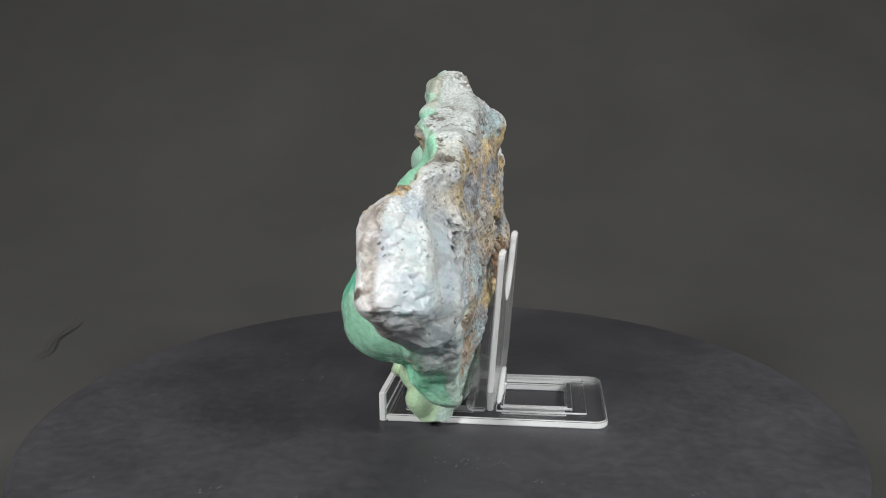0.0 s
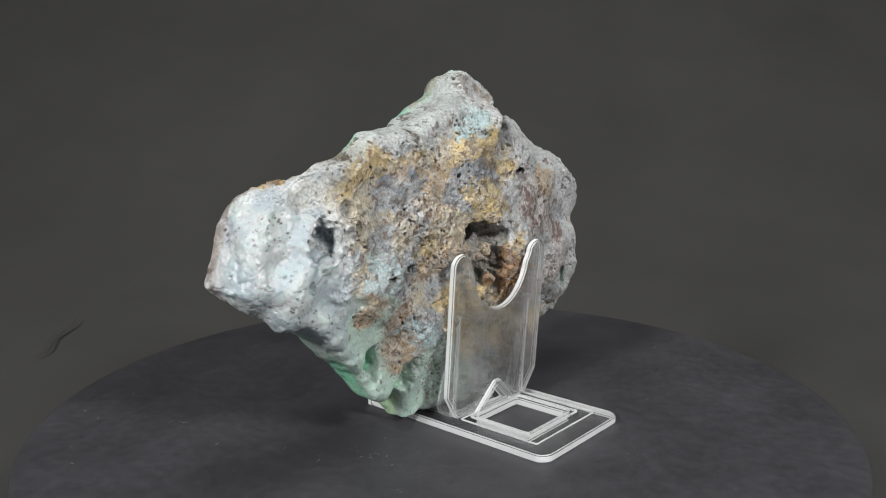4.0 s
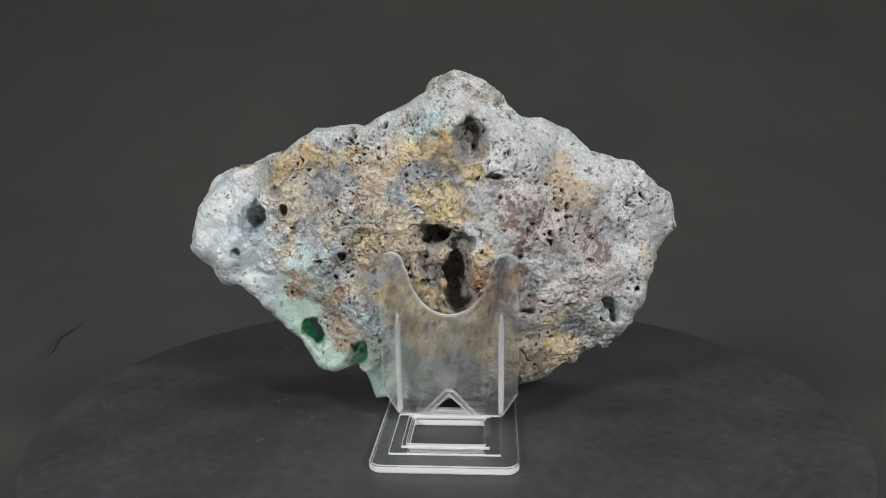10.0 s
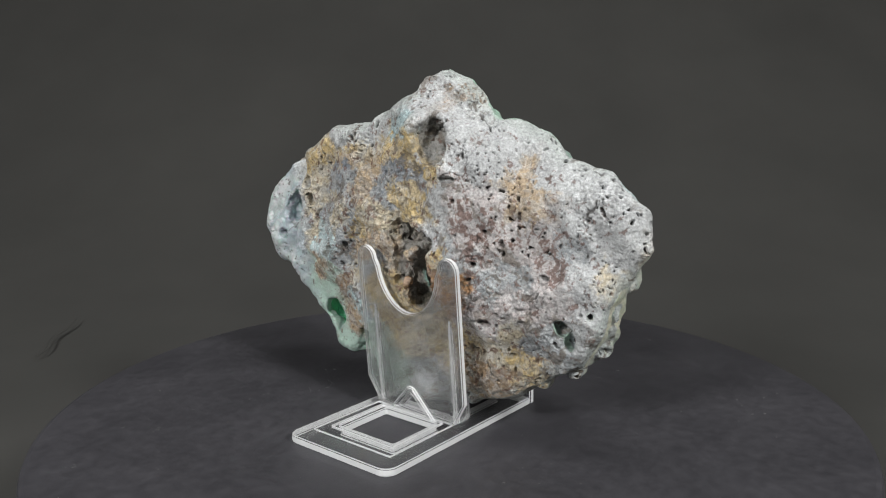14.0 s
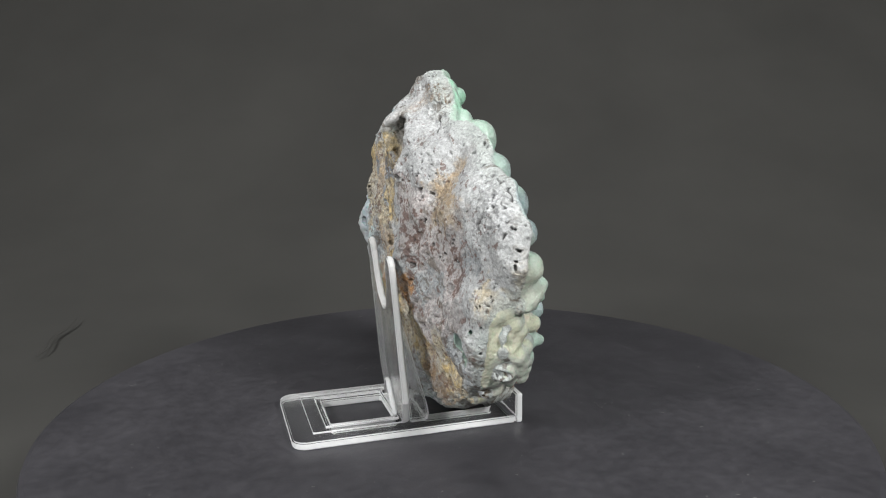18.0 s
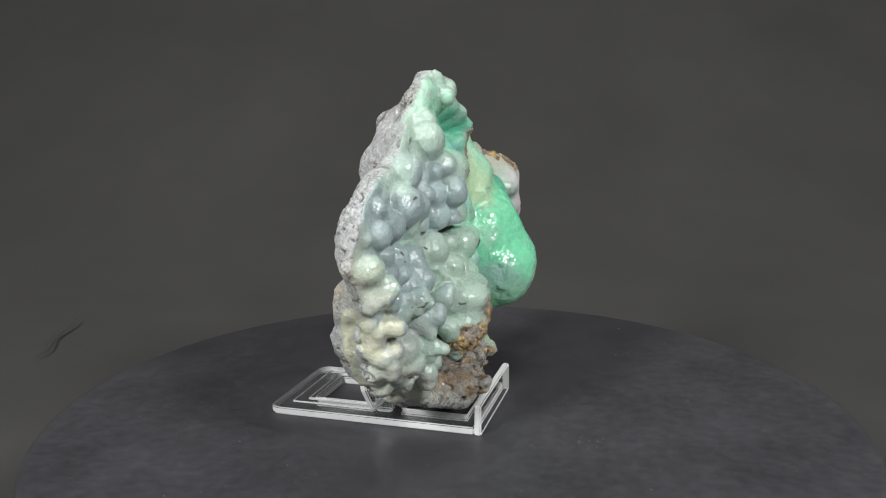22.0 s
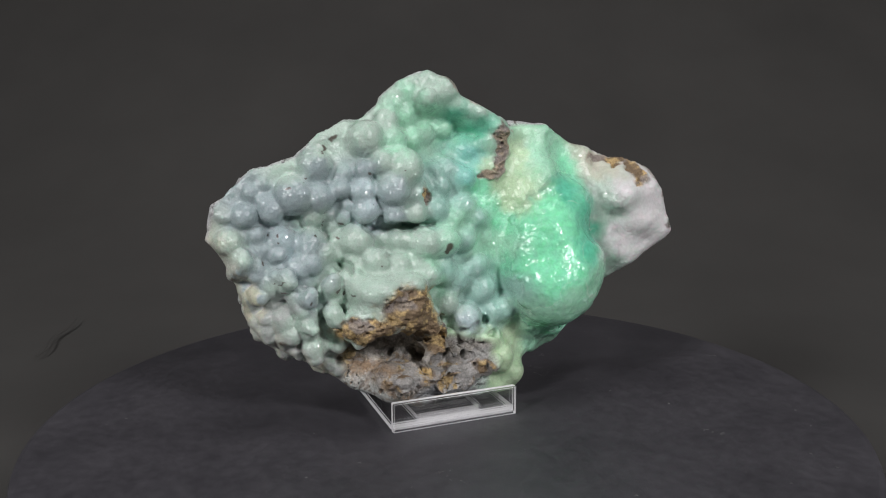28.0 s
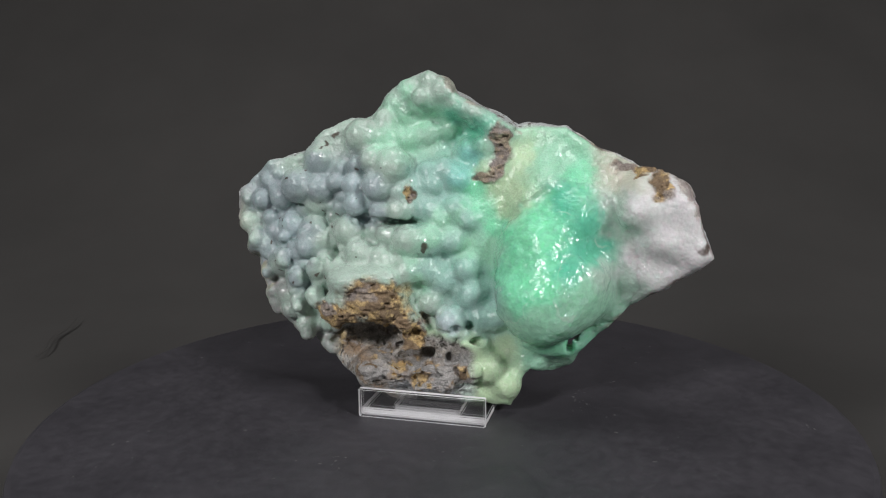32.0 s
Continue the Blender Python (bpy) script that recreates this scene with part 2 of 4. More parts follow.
def build_stand():
    mm = 0.001
    V0, V1 = -17.4, 23.1
    vc = (V0 + V1) / 2
    outline = [(u * mm, v * mm) for u, v in rounded(-15.7, 51.6, V0, V1, (4, 0, 0, 4))]
    holes = [[(u * mm, v * mm) for u, v in rounded(a, b, vc - 10.5, vc + 10.5, (0.5,) * 4, 2)] for a, b in ((19.5, 39.0), (-11.0, 10.0))]
    part("base_plate", slab(outline, holes, lambda u, v, w: sp(u, v, w + 0.0006), 2.3 * mm), M_ACRYLIC, stand)
    # raised border round the rear window
    o = [(u * mm, v * mm) for u, v in rounded(18.6, 41.5, vc - 12.6, vc + 12.6, (0.5,) * 4, 2)]
    h = [(u * mm, v * mm) for u, v in rounded(20.2, 39.2, vc - 10.8, vc + 10.8, (0.5,) * 4, 2)]
    part("window_border", slab(o, [h], lambda u, v, w: sp(u, v, w + 0.0031), 0.8 * mm), M_ACRYLIC, stand)
    o = [(u * mm, v * mm) for u, v in rounded(17.4, 45.6, vc - 15.6, vc + 15.6, (0.5,) * 4, 2)]
    h = [(u * mm, v * mm) for u, v in rounded(18.0, 45.0, vc - 15.0, vc + 15.0, (0.5,) * 4, 2)]
    part("window_border", slab(o, [h], lambda u, v, w: sp(u, v, w + 0.0031), 0.5 * mm), M_ACRYLIC, stand)
    lip = [(v * mm, w * mm) for v, w in rounded(V0, V1, 0.4, 9.8, (0.6, 0.6, 0, 0), 3)]
    part("front_lip", slab(lip, [], lambda v, w, d: sp(-15.7 * mm - 0.0001 - d, v, w), 2.2 * mm), M_ACRYLIC, stand)
    # upright plate, leaning back and set a little askew
    SKEW = 0.063
    lean = 0.08

    def up(v, w, d):
        return sp(15.8 * mm + SKEW * (v - vc * mm) + d + (w - 0.003) * lean, v, w)

    H = 54.4
    half = 20.6
    pts = [(-half + 4.8, 3.2), (half - 4.8, 3.2), (half, 11.0), (half, H - 4)]
    pts += [(half - 3.7 + 3.7 * math.cos(radians(a)), H - 3.7 + 3.7 * math.sin(radians(a))) for a in range(0, 181, 20)]
    pts += [(12.2 * math.cos(radians(a)), H - 3.5 + 15.5 * math.sin(radians(a))) for a in range(-10, -171, -10)]
    pts += [(-half + 3.7 + 3.7 * math.cos(radians(a)), H - 3.7 + 3.7 * math.sin(radians(a))) for a in range(0, 181, 20)]
    pts += [(-half, 11.0)]
    tri = [(-5.2, 4.6), (5.2, 4.6), (0, 9.6)]
    part("backrest", slab([((vc + a) * mm, b * mm) for a, b in pts], [[((vc + a) * mm, b * mm) for a, b in tri]], up, 2.0 * mm), M_ACRYLIC_HAZY, stand)
    for s in (-1, 1):
        prof = [(14.4, 3.2), (9.8, 3.2), (8.9, 4.0), (8.6, 5.5), (9.2, 8.5), (14.4 + 2.5, 36.0)]
        c = vc + s * 15.6
        part("rib", slab([(u * mm, w * mm) for u, w in prof], [], lambda u, w, d: sp(u + 0.0010 + SKEW * s * 0.0156, c * mm + d - 0.0008, w), 1.6 * mm), M_ACRYLIC_HAZY, stand)
    # triangular brace in front of the opening
    o = [(-9.5, 3.2), (9.5, 3.2), (1.2, 12.2), (-1.2, 12.2)]
    h = [(-5.6, 4.8), (5.6, 4.8), (0, 10.2)]
    part("brace", slab([((vc + a) * mm, b * mm) for a, b in o], [[((vc + a) * mm, b * mm) for a, b in h]], lambda v, w, d: up(v, w, d + 0.0022), 1.4 * mm), M_ACRYLIC, stand)


build_stand()

# ---- mineral specimen ----
# Worked out in millimetres on a voxel field: x towards the back of the stone, y across it, z up from the table.
STEP = 0.5
GX, GY, GZ = np.arange(-36, 26, STEP), np.arange(-84, 79, STEP), np.arange(0.5, 111, STEP)
rng = np.random.default_rng(7)
LATTICE = rng.random((64, 64, 64)).astype(np.float32)
JITTER = rng.random((32, 32, 32, 3)).astype(np.float32)


def vnoise(p, freq, shift=0.0):
    q = (p * freq + (shift + 100.0)).astype(np.float32)
    i = np.floor(q).astype(np.int32)
    f = q - i
    f = f * f * (3 - 2 * f)
    lo, hi = i & 63, (i + 1) & 63
    x = (lo[:, 0] << 12, hi[:, 0] << 12)
    y = (lo[:, 1] << 6, hi[:, 1] << 6)
    z = (lo[:, 2], hi[:, 2])
    table = LATTICE.ravel()
    fx, fy, fz = f[:, 0], f[:, 1], f[:, 2]
    rows = []
    for a in x:
        for b in y:
            ab = a + b
            u = table[ab + z[0]]
            rows.append(u + fz * (table[ab + z[1]] - u))
    u = rows[0] + fy * (rows[1] - rows[0])
    v = rows[2] + fy * (rows[3] - rows[2])
    return (u + fx * (v - u)) * 2 - 1


def fbm(p, freq, octaves=4, shift=0.0, gain=0.5):
    out, amp = 0, 1.0
    for o in range(octaves):
        out = out + amp * vnoise(p, freq * 2 ** o, shift + 17.3 * o)
        amp *= gain
    return out


def cells(p, freq, shift=0.0):
    """Distance to the nearest point of a jittered lattice, in cell sizes."""
    q = p * freq + shift + 100.0
    i = np.floor(q).astype(np.int64)
    f = (q - i).astype(np.float32)
    best = np.full(len(p), 9.0, np.float32)
    for dx in (-1, 0, 1):
        for dy in (-1, 0, 1):
            for dz in (-1, 0, 1):
                j = JITTER[(i[:, 0] + dx) & 31, (i[:, 1] + dy) & 31, (i[:, 2] + dz) & 31]
                d = j + np.array((dx, dy, dz), np.float32) - f
                best = np.minimum(best, (d * d).sum(1))
    return np.sqrt(best)


def ridges(p, freq, octaves=3, shift=0.0):
    out, amp = 0, 1.0
    for o in range(octaves):
        out = out + amp * (1 - 2 * np.abs(vnoise(p, freq * 2 ** o, shift + 11.7 * o)))
        amp *= 0.5
    return out


def smin(a, b, k):
    h = np.clip(0.5 + 0.5 * (b - a) / k, 0, 1)
    return b + (a - b) * h - k * h * (1 - h)


def smax(a, b, k):
    return -smin(-a, -b, k)


def blend(y, z, rows, power=3.0, soft=3.0):
    """Height between scattered supports (y, z, value), by nearness."""
    num = den = 0
    for a, b, v in rows:
        w = ((y - a) ** 2 + (z - b) ** 2 + soft * soft) ** (-power / 2)
        num, den = num + w * v, den + w
    return num / den


def outline_distance(y, z, poly):
    d = np.full(y.shape, 1e9)
    inside = np.zeros(y.shape, bool)
    for (ay, az), (by, bz) in zip(poly, poly[1:] + poly[:1]):
        ey, ez, wy, wz = by - ay, bz - az, y - ay, z - az
        t = np.clip((wy * ey + wz * ez) / (ey * ey + ez * ez), 0, 1)
        d = np.minimum(d, (wy - t * ey) ** 2 + (wz - t * ez) ** 2)
        cross = ((az > z) != (bz > z)) & (y < ey * (z - az) / (ez if ez else 1e-9) + ay)
        inside ^= cross
    return np.where(inside, -1, 1) * np.sqrt(d)


# Face outline of the slab-like stone, from its peak round by the green end.
OUTLINE = [(4, 107), (-0.5, 105), (-4.4, 100.3), (-11, 96.5), (-18.5, 92.2), (-23, 89), (-38, 89.8), (-47, 83.5), (-58, 80),
           (-67, 75.5), (-74, 68), (-76.5, 60), (-79.5, 53), (-72, 47.5), (-65.5, 43.5), (-56, 34.5), (-45, 23.5), (-40, 15.5),
           (-35, 13), (-28, 15), (-24.7, 12), (-22, 3.0), (-16, 3.2), (0, 4), (14, 4.2), (20, 8), (32, 12.3), (43, 19.6),
           (54.3, 25.5), (59.8, 35), (61.8, 43.5), (66.5, 50), (77.4, 57.5), (75, 63), (72, 71), (66.5, 77.3), (58.5, 81.8), (45, 83),
           (39, 89.3), (30.5, 92.3), (23, 95.6), (18, 97.5), (14, 101), (9.4, 105.2)]
# Where the front face lies: y, z, x.
FRONT = [(72, 60, 10), (64, 74, 8), (55, 79, 6), (45, 80, 5), (36, 87, 3), (24, 93, 6), (10, 103, 2), (2, 104, -2), (12, 91, 4), (4, 90, 5), (-4, 88, 7), (-9, 85, 7),
         (14, 97, 3), (4, 97, -4), (-5, 96, -5.5), (-11, 94, -8), (-17, 89, -9), (-15, 82, -5), (-26, 86, -2), (-42, 83, -3), (-55, 78, -6), (22, 85, 0), (14, 85, 2),
         (47, 64, 6), (52, 55, 7.5), (57, 42, 8), (38, 60, 4.5), (40, 44, -2), (6, 56, -8), (12, 70, -9)]
FRONT2 = [(30, 74, 0), (-15, 77, -7), (-14, 60, -7), (-10, 40, -6), (-32, 74, -13), (-58, 73, -16.5), (-74, 56, -20), (-70, 66, -19.5), (-66, 48, -17), (-35, 52, -16), (-52, 38, -10), (-45, 28, -7),
          (-36, 24, -10), (-30, 28, -13), (-40, 31, -12), (-36, 14, -2), (-28, 15, -8), (-24, 20, -8), (36, 30, -3), (22, 36, -9), (22, 24.5, 4), (10, 20, -3), (33, 23, 1)]
FRONT3 = [(24, 46, -12), (32, 44, -10), (14, 45, -9), (20, 66, -6), (19, 78, -5), (24, 60, 2), (12, 61, 0), (20, 12, -12), (0, 12, -11), (16, 52, -3), (34, 51, 1),
          (-21, 6, -9), (-12, 24, -8), (50, 26, 7)]
# Where the back face lies.
BACK = [(5, 106, 8), (10, 103, 8), (15, 100, 8.5), (0, 101, 9), (5, 89, 20.5), (-4, 77, 18), (14, 77, 22), (14, 56, 21), (22, 64, 19.5), (24, 38, 18.5), (38, 67, 17.5), (20, 84, 20.5), (30, 87, 13.5), (35, 84, 9.5), (44, 72, 15), (50, 70, 13.5), (64, 58, 15), (74, 60, 13.5),
        (57, 41, 20.5), (63, 38, 19), (37, 20, 13), (49, 38, 18.5), (20, 20, 13), (0, 25, 13), (0, 46, 20), (-32, 52, 10.5), (-49, 66, 8), (-57, 62, 6), (-64, 52, 4), (-74, 58, -4)]
BACK2 = [(-45, 80, 6), (-25, 88, 10), (-44, 30, 5), (-40, 26, 3.5), (-36, 14, 5), (-22, 6, 3), (-18, 92, 10), (-76, 53, -4), (-15, 60, 15), (-15, 35, 12), (-68, 70, -3), (-60, 77, -2), (10, 6, 8), (-24, 43, 10.5)]

# Large bosses of the green end: y, z, x of the centre, radius.
BOSSES = [(-36, 43, -13, 14), (-29.5, 41, -12.5, 12), (-38.5, 44, -12, 12), (-32, 39, -16, 11.5), (-32, 55, -9.5, 12), (-39, 62, -7.5, 10.5), (-27, 51, -9, 9), (-33, 38, -11, 9.5), (-43, 41, -7.5, 8), (-29, 67, -6, 7)]


def carve(field, centre, radii, k=1.5, add=False, ragged=0.0):
    """Adds or takes away an ellipsoid within its neighbourhood of the field; ragged: roughness of its wall."""
    sl, co = [], []
    for g, c, r in zip((GX, GY, GZ), centre, radii):
        a, b = np.searchsorted(g, c - r - 3 * k - 1 - ragged), np.searchsorted(g, c + r + 3 * k + 1 + ragged)
        if b - a < 2:
            return
        sl.append(slice(a, b))
        co.append(g[a:b])
    X, Y, Z = np.meshgrid(*co, indexing="ij")
    q = np.sqrt(((X - centre[0]) / radii[0]) ** 2 + ((Y - centre[1]) / radii[1]) ** 2 + ((Z - centre[2]) / radii[2]) ** 2)
    d = (q - 1) * min(radii)
    if ragged:
        pts = np.stack([X.ravel(), Y.ravel(), Z.ravel()], 1)
        d = d + ragged * (fbm(pts, 0.28, 3, 71.0)).reshape(d.shape)
    s = tuple(sl)
    field[s] = smin(field[s], d, k) if add else smax(field[s], -d, k)


def surface_net(v):
    """Quads and points of the zero surface of a field."""
    ins = v < 0
    n = v.shape
    c = ins[:-1, :-1, :-1].astype(np.int8)
    for dx in (0, 1):
        for dy in (0, 1):
            for dz in (0, 1):
                if dx or dy or dz:
                    c = c + ins[dx:n[0] - 1 + dx, dy:n[1] - 1 + dy, dz:n[2] - 1 + dz]
    act = np.argwhere((c > 0) & (c < 8))
    idx = np.full((n[0] - 1, n[1] - 1, n[2] - 1), -1, np.int32)
    idx[tuple(act.T)] = np.arange(len(act))
    pos, cnt = np.zeros((len(act), 3)), np.zeros(len(act))
    for ax in range(3):
        for a in (0, 1):
            for b in (0, 1):
                o0 = np.zeros(3, int)
                o0[(ax + 1) % 3], o0[(ax + 2) % 3] = a, b
                o1 = o0.copy()
                o1[ax] = 1
                v0, v1 = v[tuple((act + o0).T)], v[tuple((act + o1).T)]
                m = (v0 < 0) != (v1 < 0)
                t = np.where(m, v0 / np.where(m, v0 - v1, 1), 0)
                pos[m] += (act + o0 + (o1 - o0) * t[:, None])[m]
                cnt += m
    pos /= cnt[:, None]
    quads = []
    for ax in range(3):
        b, c2 = (ax + 1) % 3, (ax + 2) % 3
        lo = [slice(1, -1)] * 3
        lo[ax] = slice(0, -1)
        hi = list(lo)
        hi[ax] = slice(1, None)
        lo[b] = hi[b] = lo[c2] = hi[c2] = slice(1, -1)
        e0, e1 = ins[tuple(lo)], ins[tuple(hi)]
        for flip in (False, True):
            p = np.argwhere(e0 & ~e1 if flip else ~e0 & e1)
            p[:, b] += 1
            p[:, c2] += 1
            q = []
            for db, dc in ((-1, -1), (0, -1), (0, 0), (-1, 0)):
                w = p.copy()
                w[:, b] += db
                w[:, c2] += dc
                q.append(idx[tuple(w.T)])
            q = np.stack(q if flip else q[::-1], 1)
            quads.append(q)
    return pos, np.concatenate(quads)


# Grape-like bosses by their hue: y, z, radius.
GRAPES_BLUE = [
    (60.7, 66.3, 3.4), (46.7, 71.5, 5.7), (53.1, 67.2, 3.4), (55.2, 69.7, 2.4), (40.1, 79.4, 5), (39.7, 70.5, 4.5), (33.7, 72.8, 2.9), (26.7, 78, 2.9),
    (19.2, 72.3, 5), (19.1, 63.9, 3.4), (22.8, 60.8, 2.3), (42.7, 57, 4.6), (57.6, 60.4, 2.4), (56.1, 55.9, 3.4), (63.9, 50.3, 2.6), (58.4, 50.5, 3.7),
    (48.7, 50.4, 3.8), (43.6, 52.1, 4.6), (46.8, 41.6, 4.4), (60.1, 44.1, 3.1),
]
GRAPES_MINT_WHITE = [
    (65.2, 58.7, 3.9), (41.5, 65.4, 3.7), (12.7, 64.9, 4.4), (21.1, 79.8, 4.1), (14.9, 78.1, 6), (25.2, 86.8, 5.6), (62.4, 53.7, 3.4), (53.2, 46.1, 5.6),
    (39.1, 54.1, 3.4), (29.5, 57.2, 5.2), (34.3, 57.4, 2.6), (21.6, 57.2, 2.4), (16.2, 56.9, 4.4), (9.7, 55.3, 5.7), (31.4, 49.7, 3.7), (25.7, 51.1, 4.3),
    (18.6, 49.4, 4.3), (33.6, 46.5, 4.1), (38.8, 42.5, 3.7), (50.7, 35.1, 5), (44.8, 31.6, 4.1), (42, 26.3, 3), (37, 26.9, 3.1), (10.1, 46.2, 4.4),
    (13.1, 49.2, 3.7), ]
GRAPES_MINT_WHITE_MORE = [
    (3, 36.2, 4.2), (5.8, 98.8, 2.9), (4.4, 87.5, 3.1), (-0.9, 100.8, 4.4), (18, 91.8, 3.4),
]
GRAPES_ICE = [
    (50.2, 58, 4.4), (27.2, 72.1, 4), (26.8, 66.3, 4), (-3.5, 30.3, 5.1),
]
GRAPES_MINT = [
    (17.1, 85.9, 5), (8.9, 86.4, 3.8), (4.4, 88, 3), (3, 55.4, 4.8), (-2.4, 89.1, 3.5), (11.1, 100.9, 3.7), (14.5, 97.6, 3.7), (-13.6, 84.4, 3.1),
    (10.9, 93.3, 3.1), (-0.1, 61.5, 3.4),
]
GRAPES_PEARL = [
    (53.6, 38.7, 3.4), (59.2, 36.9, 3.1), (55.7, 29.6, 3.4), (49.2, 24.9, 3.4),
]
GRAPES_SEA = [
    (-8.8, 61.7, 3.1), (-4.1, 55.6, 4.1), (-7.9, 46.6, 4.5), (-0.9, 43.3, 4.5), (4.1, 46.2, 4.5), (-10, 38.8, 5.2), (-13.1, 31.3, 4.3), (-18.2, 31.9, 3.9),
    (-1.1, 76.7, 4.2), (4.3, 76.4, 3.1), (2.9, 72.1, 3), (-4.9, 65.2, 3.8), (4.9, 65.1, 3.8),
]
GRAPES_LIME = [
    (2.7, 23.6, 3.8), (-14.9, 16.2, 5.3), (-20.9, 10.1, 4.3), (-10.7, 22.8, 4.9), (-7.1, 15.6, 3.9),
]
GRAPES_AQUA = [
    (-9.3, 82, 5.3), (-5.9, 73.8, 4.2),
]
GRAPES = [("blue", GRAPES_BLUE), ("mint_white", GRAPES_MINT_WHITE), ("mint_white", GRAPES_MINT_WHITE_MORE), ("ice", GRAPES_ICE), ("mint", GRAPES_MINT), ("pearl", GRAPES_PEARL), ("sea", GRAPES_SEA), ("lime", GRAPES_LIME), ("aqua", GRAPES_AQUA)]
HUES_FRONT = [
    (71.3, 59, "cream"), (67.5, 55.3, "cream"), (48.4, 80.1, "mint_white"), (38.1, 84.1, "mint_white"), (31.1, 90.2, "mint_white"), (22.8, 93.5, "mint_white"),
    (-19.4, 71.6, "lime"), (-23.5, 68.9, "lime"), (-15.5, 76.1, "lime"), (-20.1, 66.5, "lime"), (-30, 80, "mint"), (-37.7, 80, "mint"),
    (-24.7, 80.3, "lime"), (-14.9, 85.3, "mint_white"), (-36.8, 69.4, "teal"), (-44.8, 62, "teal"), (-43, 56.7, "teal"), (-38, 52, "teal"),
    (-47.1, 54.5, "teal"), (-28.2, 64.7, "green"), (-41.2, 76.7, "green"), (-31.6, 62.5, "green"), (-23.2, 56.8, "green"), (-20.1, 47, "green"),
    (-25.6, 48.2, "green"), (-32.5, 56.1, "green"), (-26.9, 42.1, "green"), (-31.6, 45.5, "green"), (-24.1, 31.6, "mint"), (-30.9, 37.9, "mint"),
    (-20.3, 33.9, "mint"), (-45.1, 42.3, "mint"), (-39.4, 39.2, "mint"),
]
HUES_FRONT_B = [
    (-29.1, 33.1, "mint"), (-57.8, 68, "white"), (-67, 59.1, "white"), (-74.7, 53.5, "white"), (-58.6, 53.9, "white"), (-65, 51.9, "white"),
    (-69.8, 67.9, "white"), (-52.3, 68.1, "mint_white"), (-48.7, 48.5, "mint_white"), (-52.5, 59.2, "mint_white"), (-53.9, 75, "cream"), (-50.6, 76.7, "cream"),
    (-12, 66.5, "green"), (-16.7, 60.9, "green"), (-10, 71.3, "green"), (-6.1, 63, "mint"), (-15.3, 52.8, "mint"), (-8.4, 53.6, "mint"),
    (-14.4, 42.2, "sea"), (-10.5, 34.6, "sea"), (-16.6, 36.2, "sea"), (-33.4, 27.7, "mint"), (-35.8, 30.5, "mint"), (-41.5, 37.5, "mint"),
    (-29.8, 18.3, "mint"), (-11.7, 88.3, "teal"), (-3.8, 93.1, "teal"), (3.4, 93.2, "mint"), (8, 92.1, "mint"), (7.8, 104.1, "mint_white"),
    (1.3, 102.4, "mint_white"), (14.5, 100.1, "mint_white"), (-9.2, 95.6, "mint_white"),
]
HUES_FRONT_C = [
    (-1.4, 70.7, "sea"), (0.8, 51.9, "sea"), (9.9, 51.2, "mint"), (6.5, 43.9, "mint"), (-18.8, 22, "lime"), (-11.3, 17.3, "lime"),
    (-14.9, 9.7, "lime"), (24, 47.7, "mint_white"), (35.3, 40.9, "mint_white"), (40.4, 37.7, "mint_white"), (33.7, 21.4, "pearl"), (40.8, 23, "pearl"),
    (27.6, 18.7, "pearl"), (17.7, 20.1, "grey"), (24.7, 22, "grey"), (30, 22.5, "grey"),
]
HUES_BACK = [
    (-58.3, 79.5, "ochre"), (-48.4, 81.8, "ochre"), (-43.5, 83.4, "ochre"), (-58.6, 73, "ochre"), (-38.7, 83.4, "ochre"), (-29.3, 83.4, "ochre"),
    (-10.3, 84, "ochre"), (-4.1, 82.4, "ochre"), (2.5, 79, "ochre"), (7.6, 77.2, "ochre"), (-7.4, 70.2, "ochre"), (-2.5, 66.4, "ochre"),
    (0.8, 71.3, "ochre"), (-25, 58.3, "ochre"), (-17.7, 38.3, "ochre"), (-7.2, 33.7, "ochre"), (9.1, 26.7, "ochre"), (36.4, 23.2, "ochre"),
    (32.7, 25.7, "ochre"), (9.4, 52.9, "ochre"), (-41.4, 73.3, "sand"), (-39.3, 66.7, "sand"), (-19.4, 81.5, "sand"), (-10.8, 63.6, "sand"),
    (-46.5, 53.7, "sand"), (-49.3, 62.2, "sand"), (-58.9, 66.3, "sand"), (-27.1, 41, "sand"), (0.1, 29.3, "sand"), (31.8, 31.5, "sand"),
    (26.9, 24, "sand"), (65.5, 52.9, "sand"), (-33.3, 58.8, "sand"),
]
HUES_BACK_B = [
    (-17.4, 62.2, "sand"), (-29.4, 81, "tan"), (-16.6, 79.2, "tan"), (-14.2, 57.1, "tan"), (-18.9, 53.5, "tan"), (-20, 73.5, "tan"),
    (-23.6, 67.1, "tan"), (-23.5, 51.4, "tan"), (-45.4, 41.8, "tan"), (-34, 26.2, "tan"), (-30.6, 28.4, "tan"), (33.8, 75.5, "tan"),
    (37.2, 68.4, "tan"), (-32.7, 75.2, "slate"), (-35.7, 76.8, "slate"), (-2.5, 76.7, "slate"), (-7.3, 76.4, "slate"), (2.6, 74, "slate"),
    (-9.9, 67.8, "slate"), (-37.5, 70.1, "grey"), (-28, 71.9, "grey"), (-52.7, 58.9, "grey"), (-24.2, 34.6, "grey"), (-20.5, 44.7, "grey"),
    (-33.7, 46.7, "grey"), (-30.2, 55.3, "grey"), (15.6, 54.6, "grey"), (26.8, 46.8, "grey"), (34.3, 49.7, "grey"), (39.4, 29.1, "grey"),
    (45.6, 31.3, "grey"), (49.6, 57.5, "grey"), (-13.7, 70.2, "grey"),
]
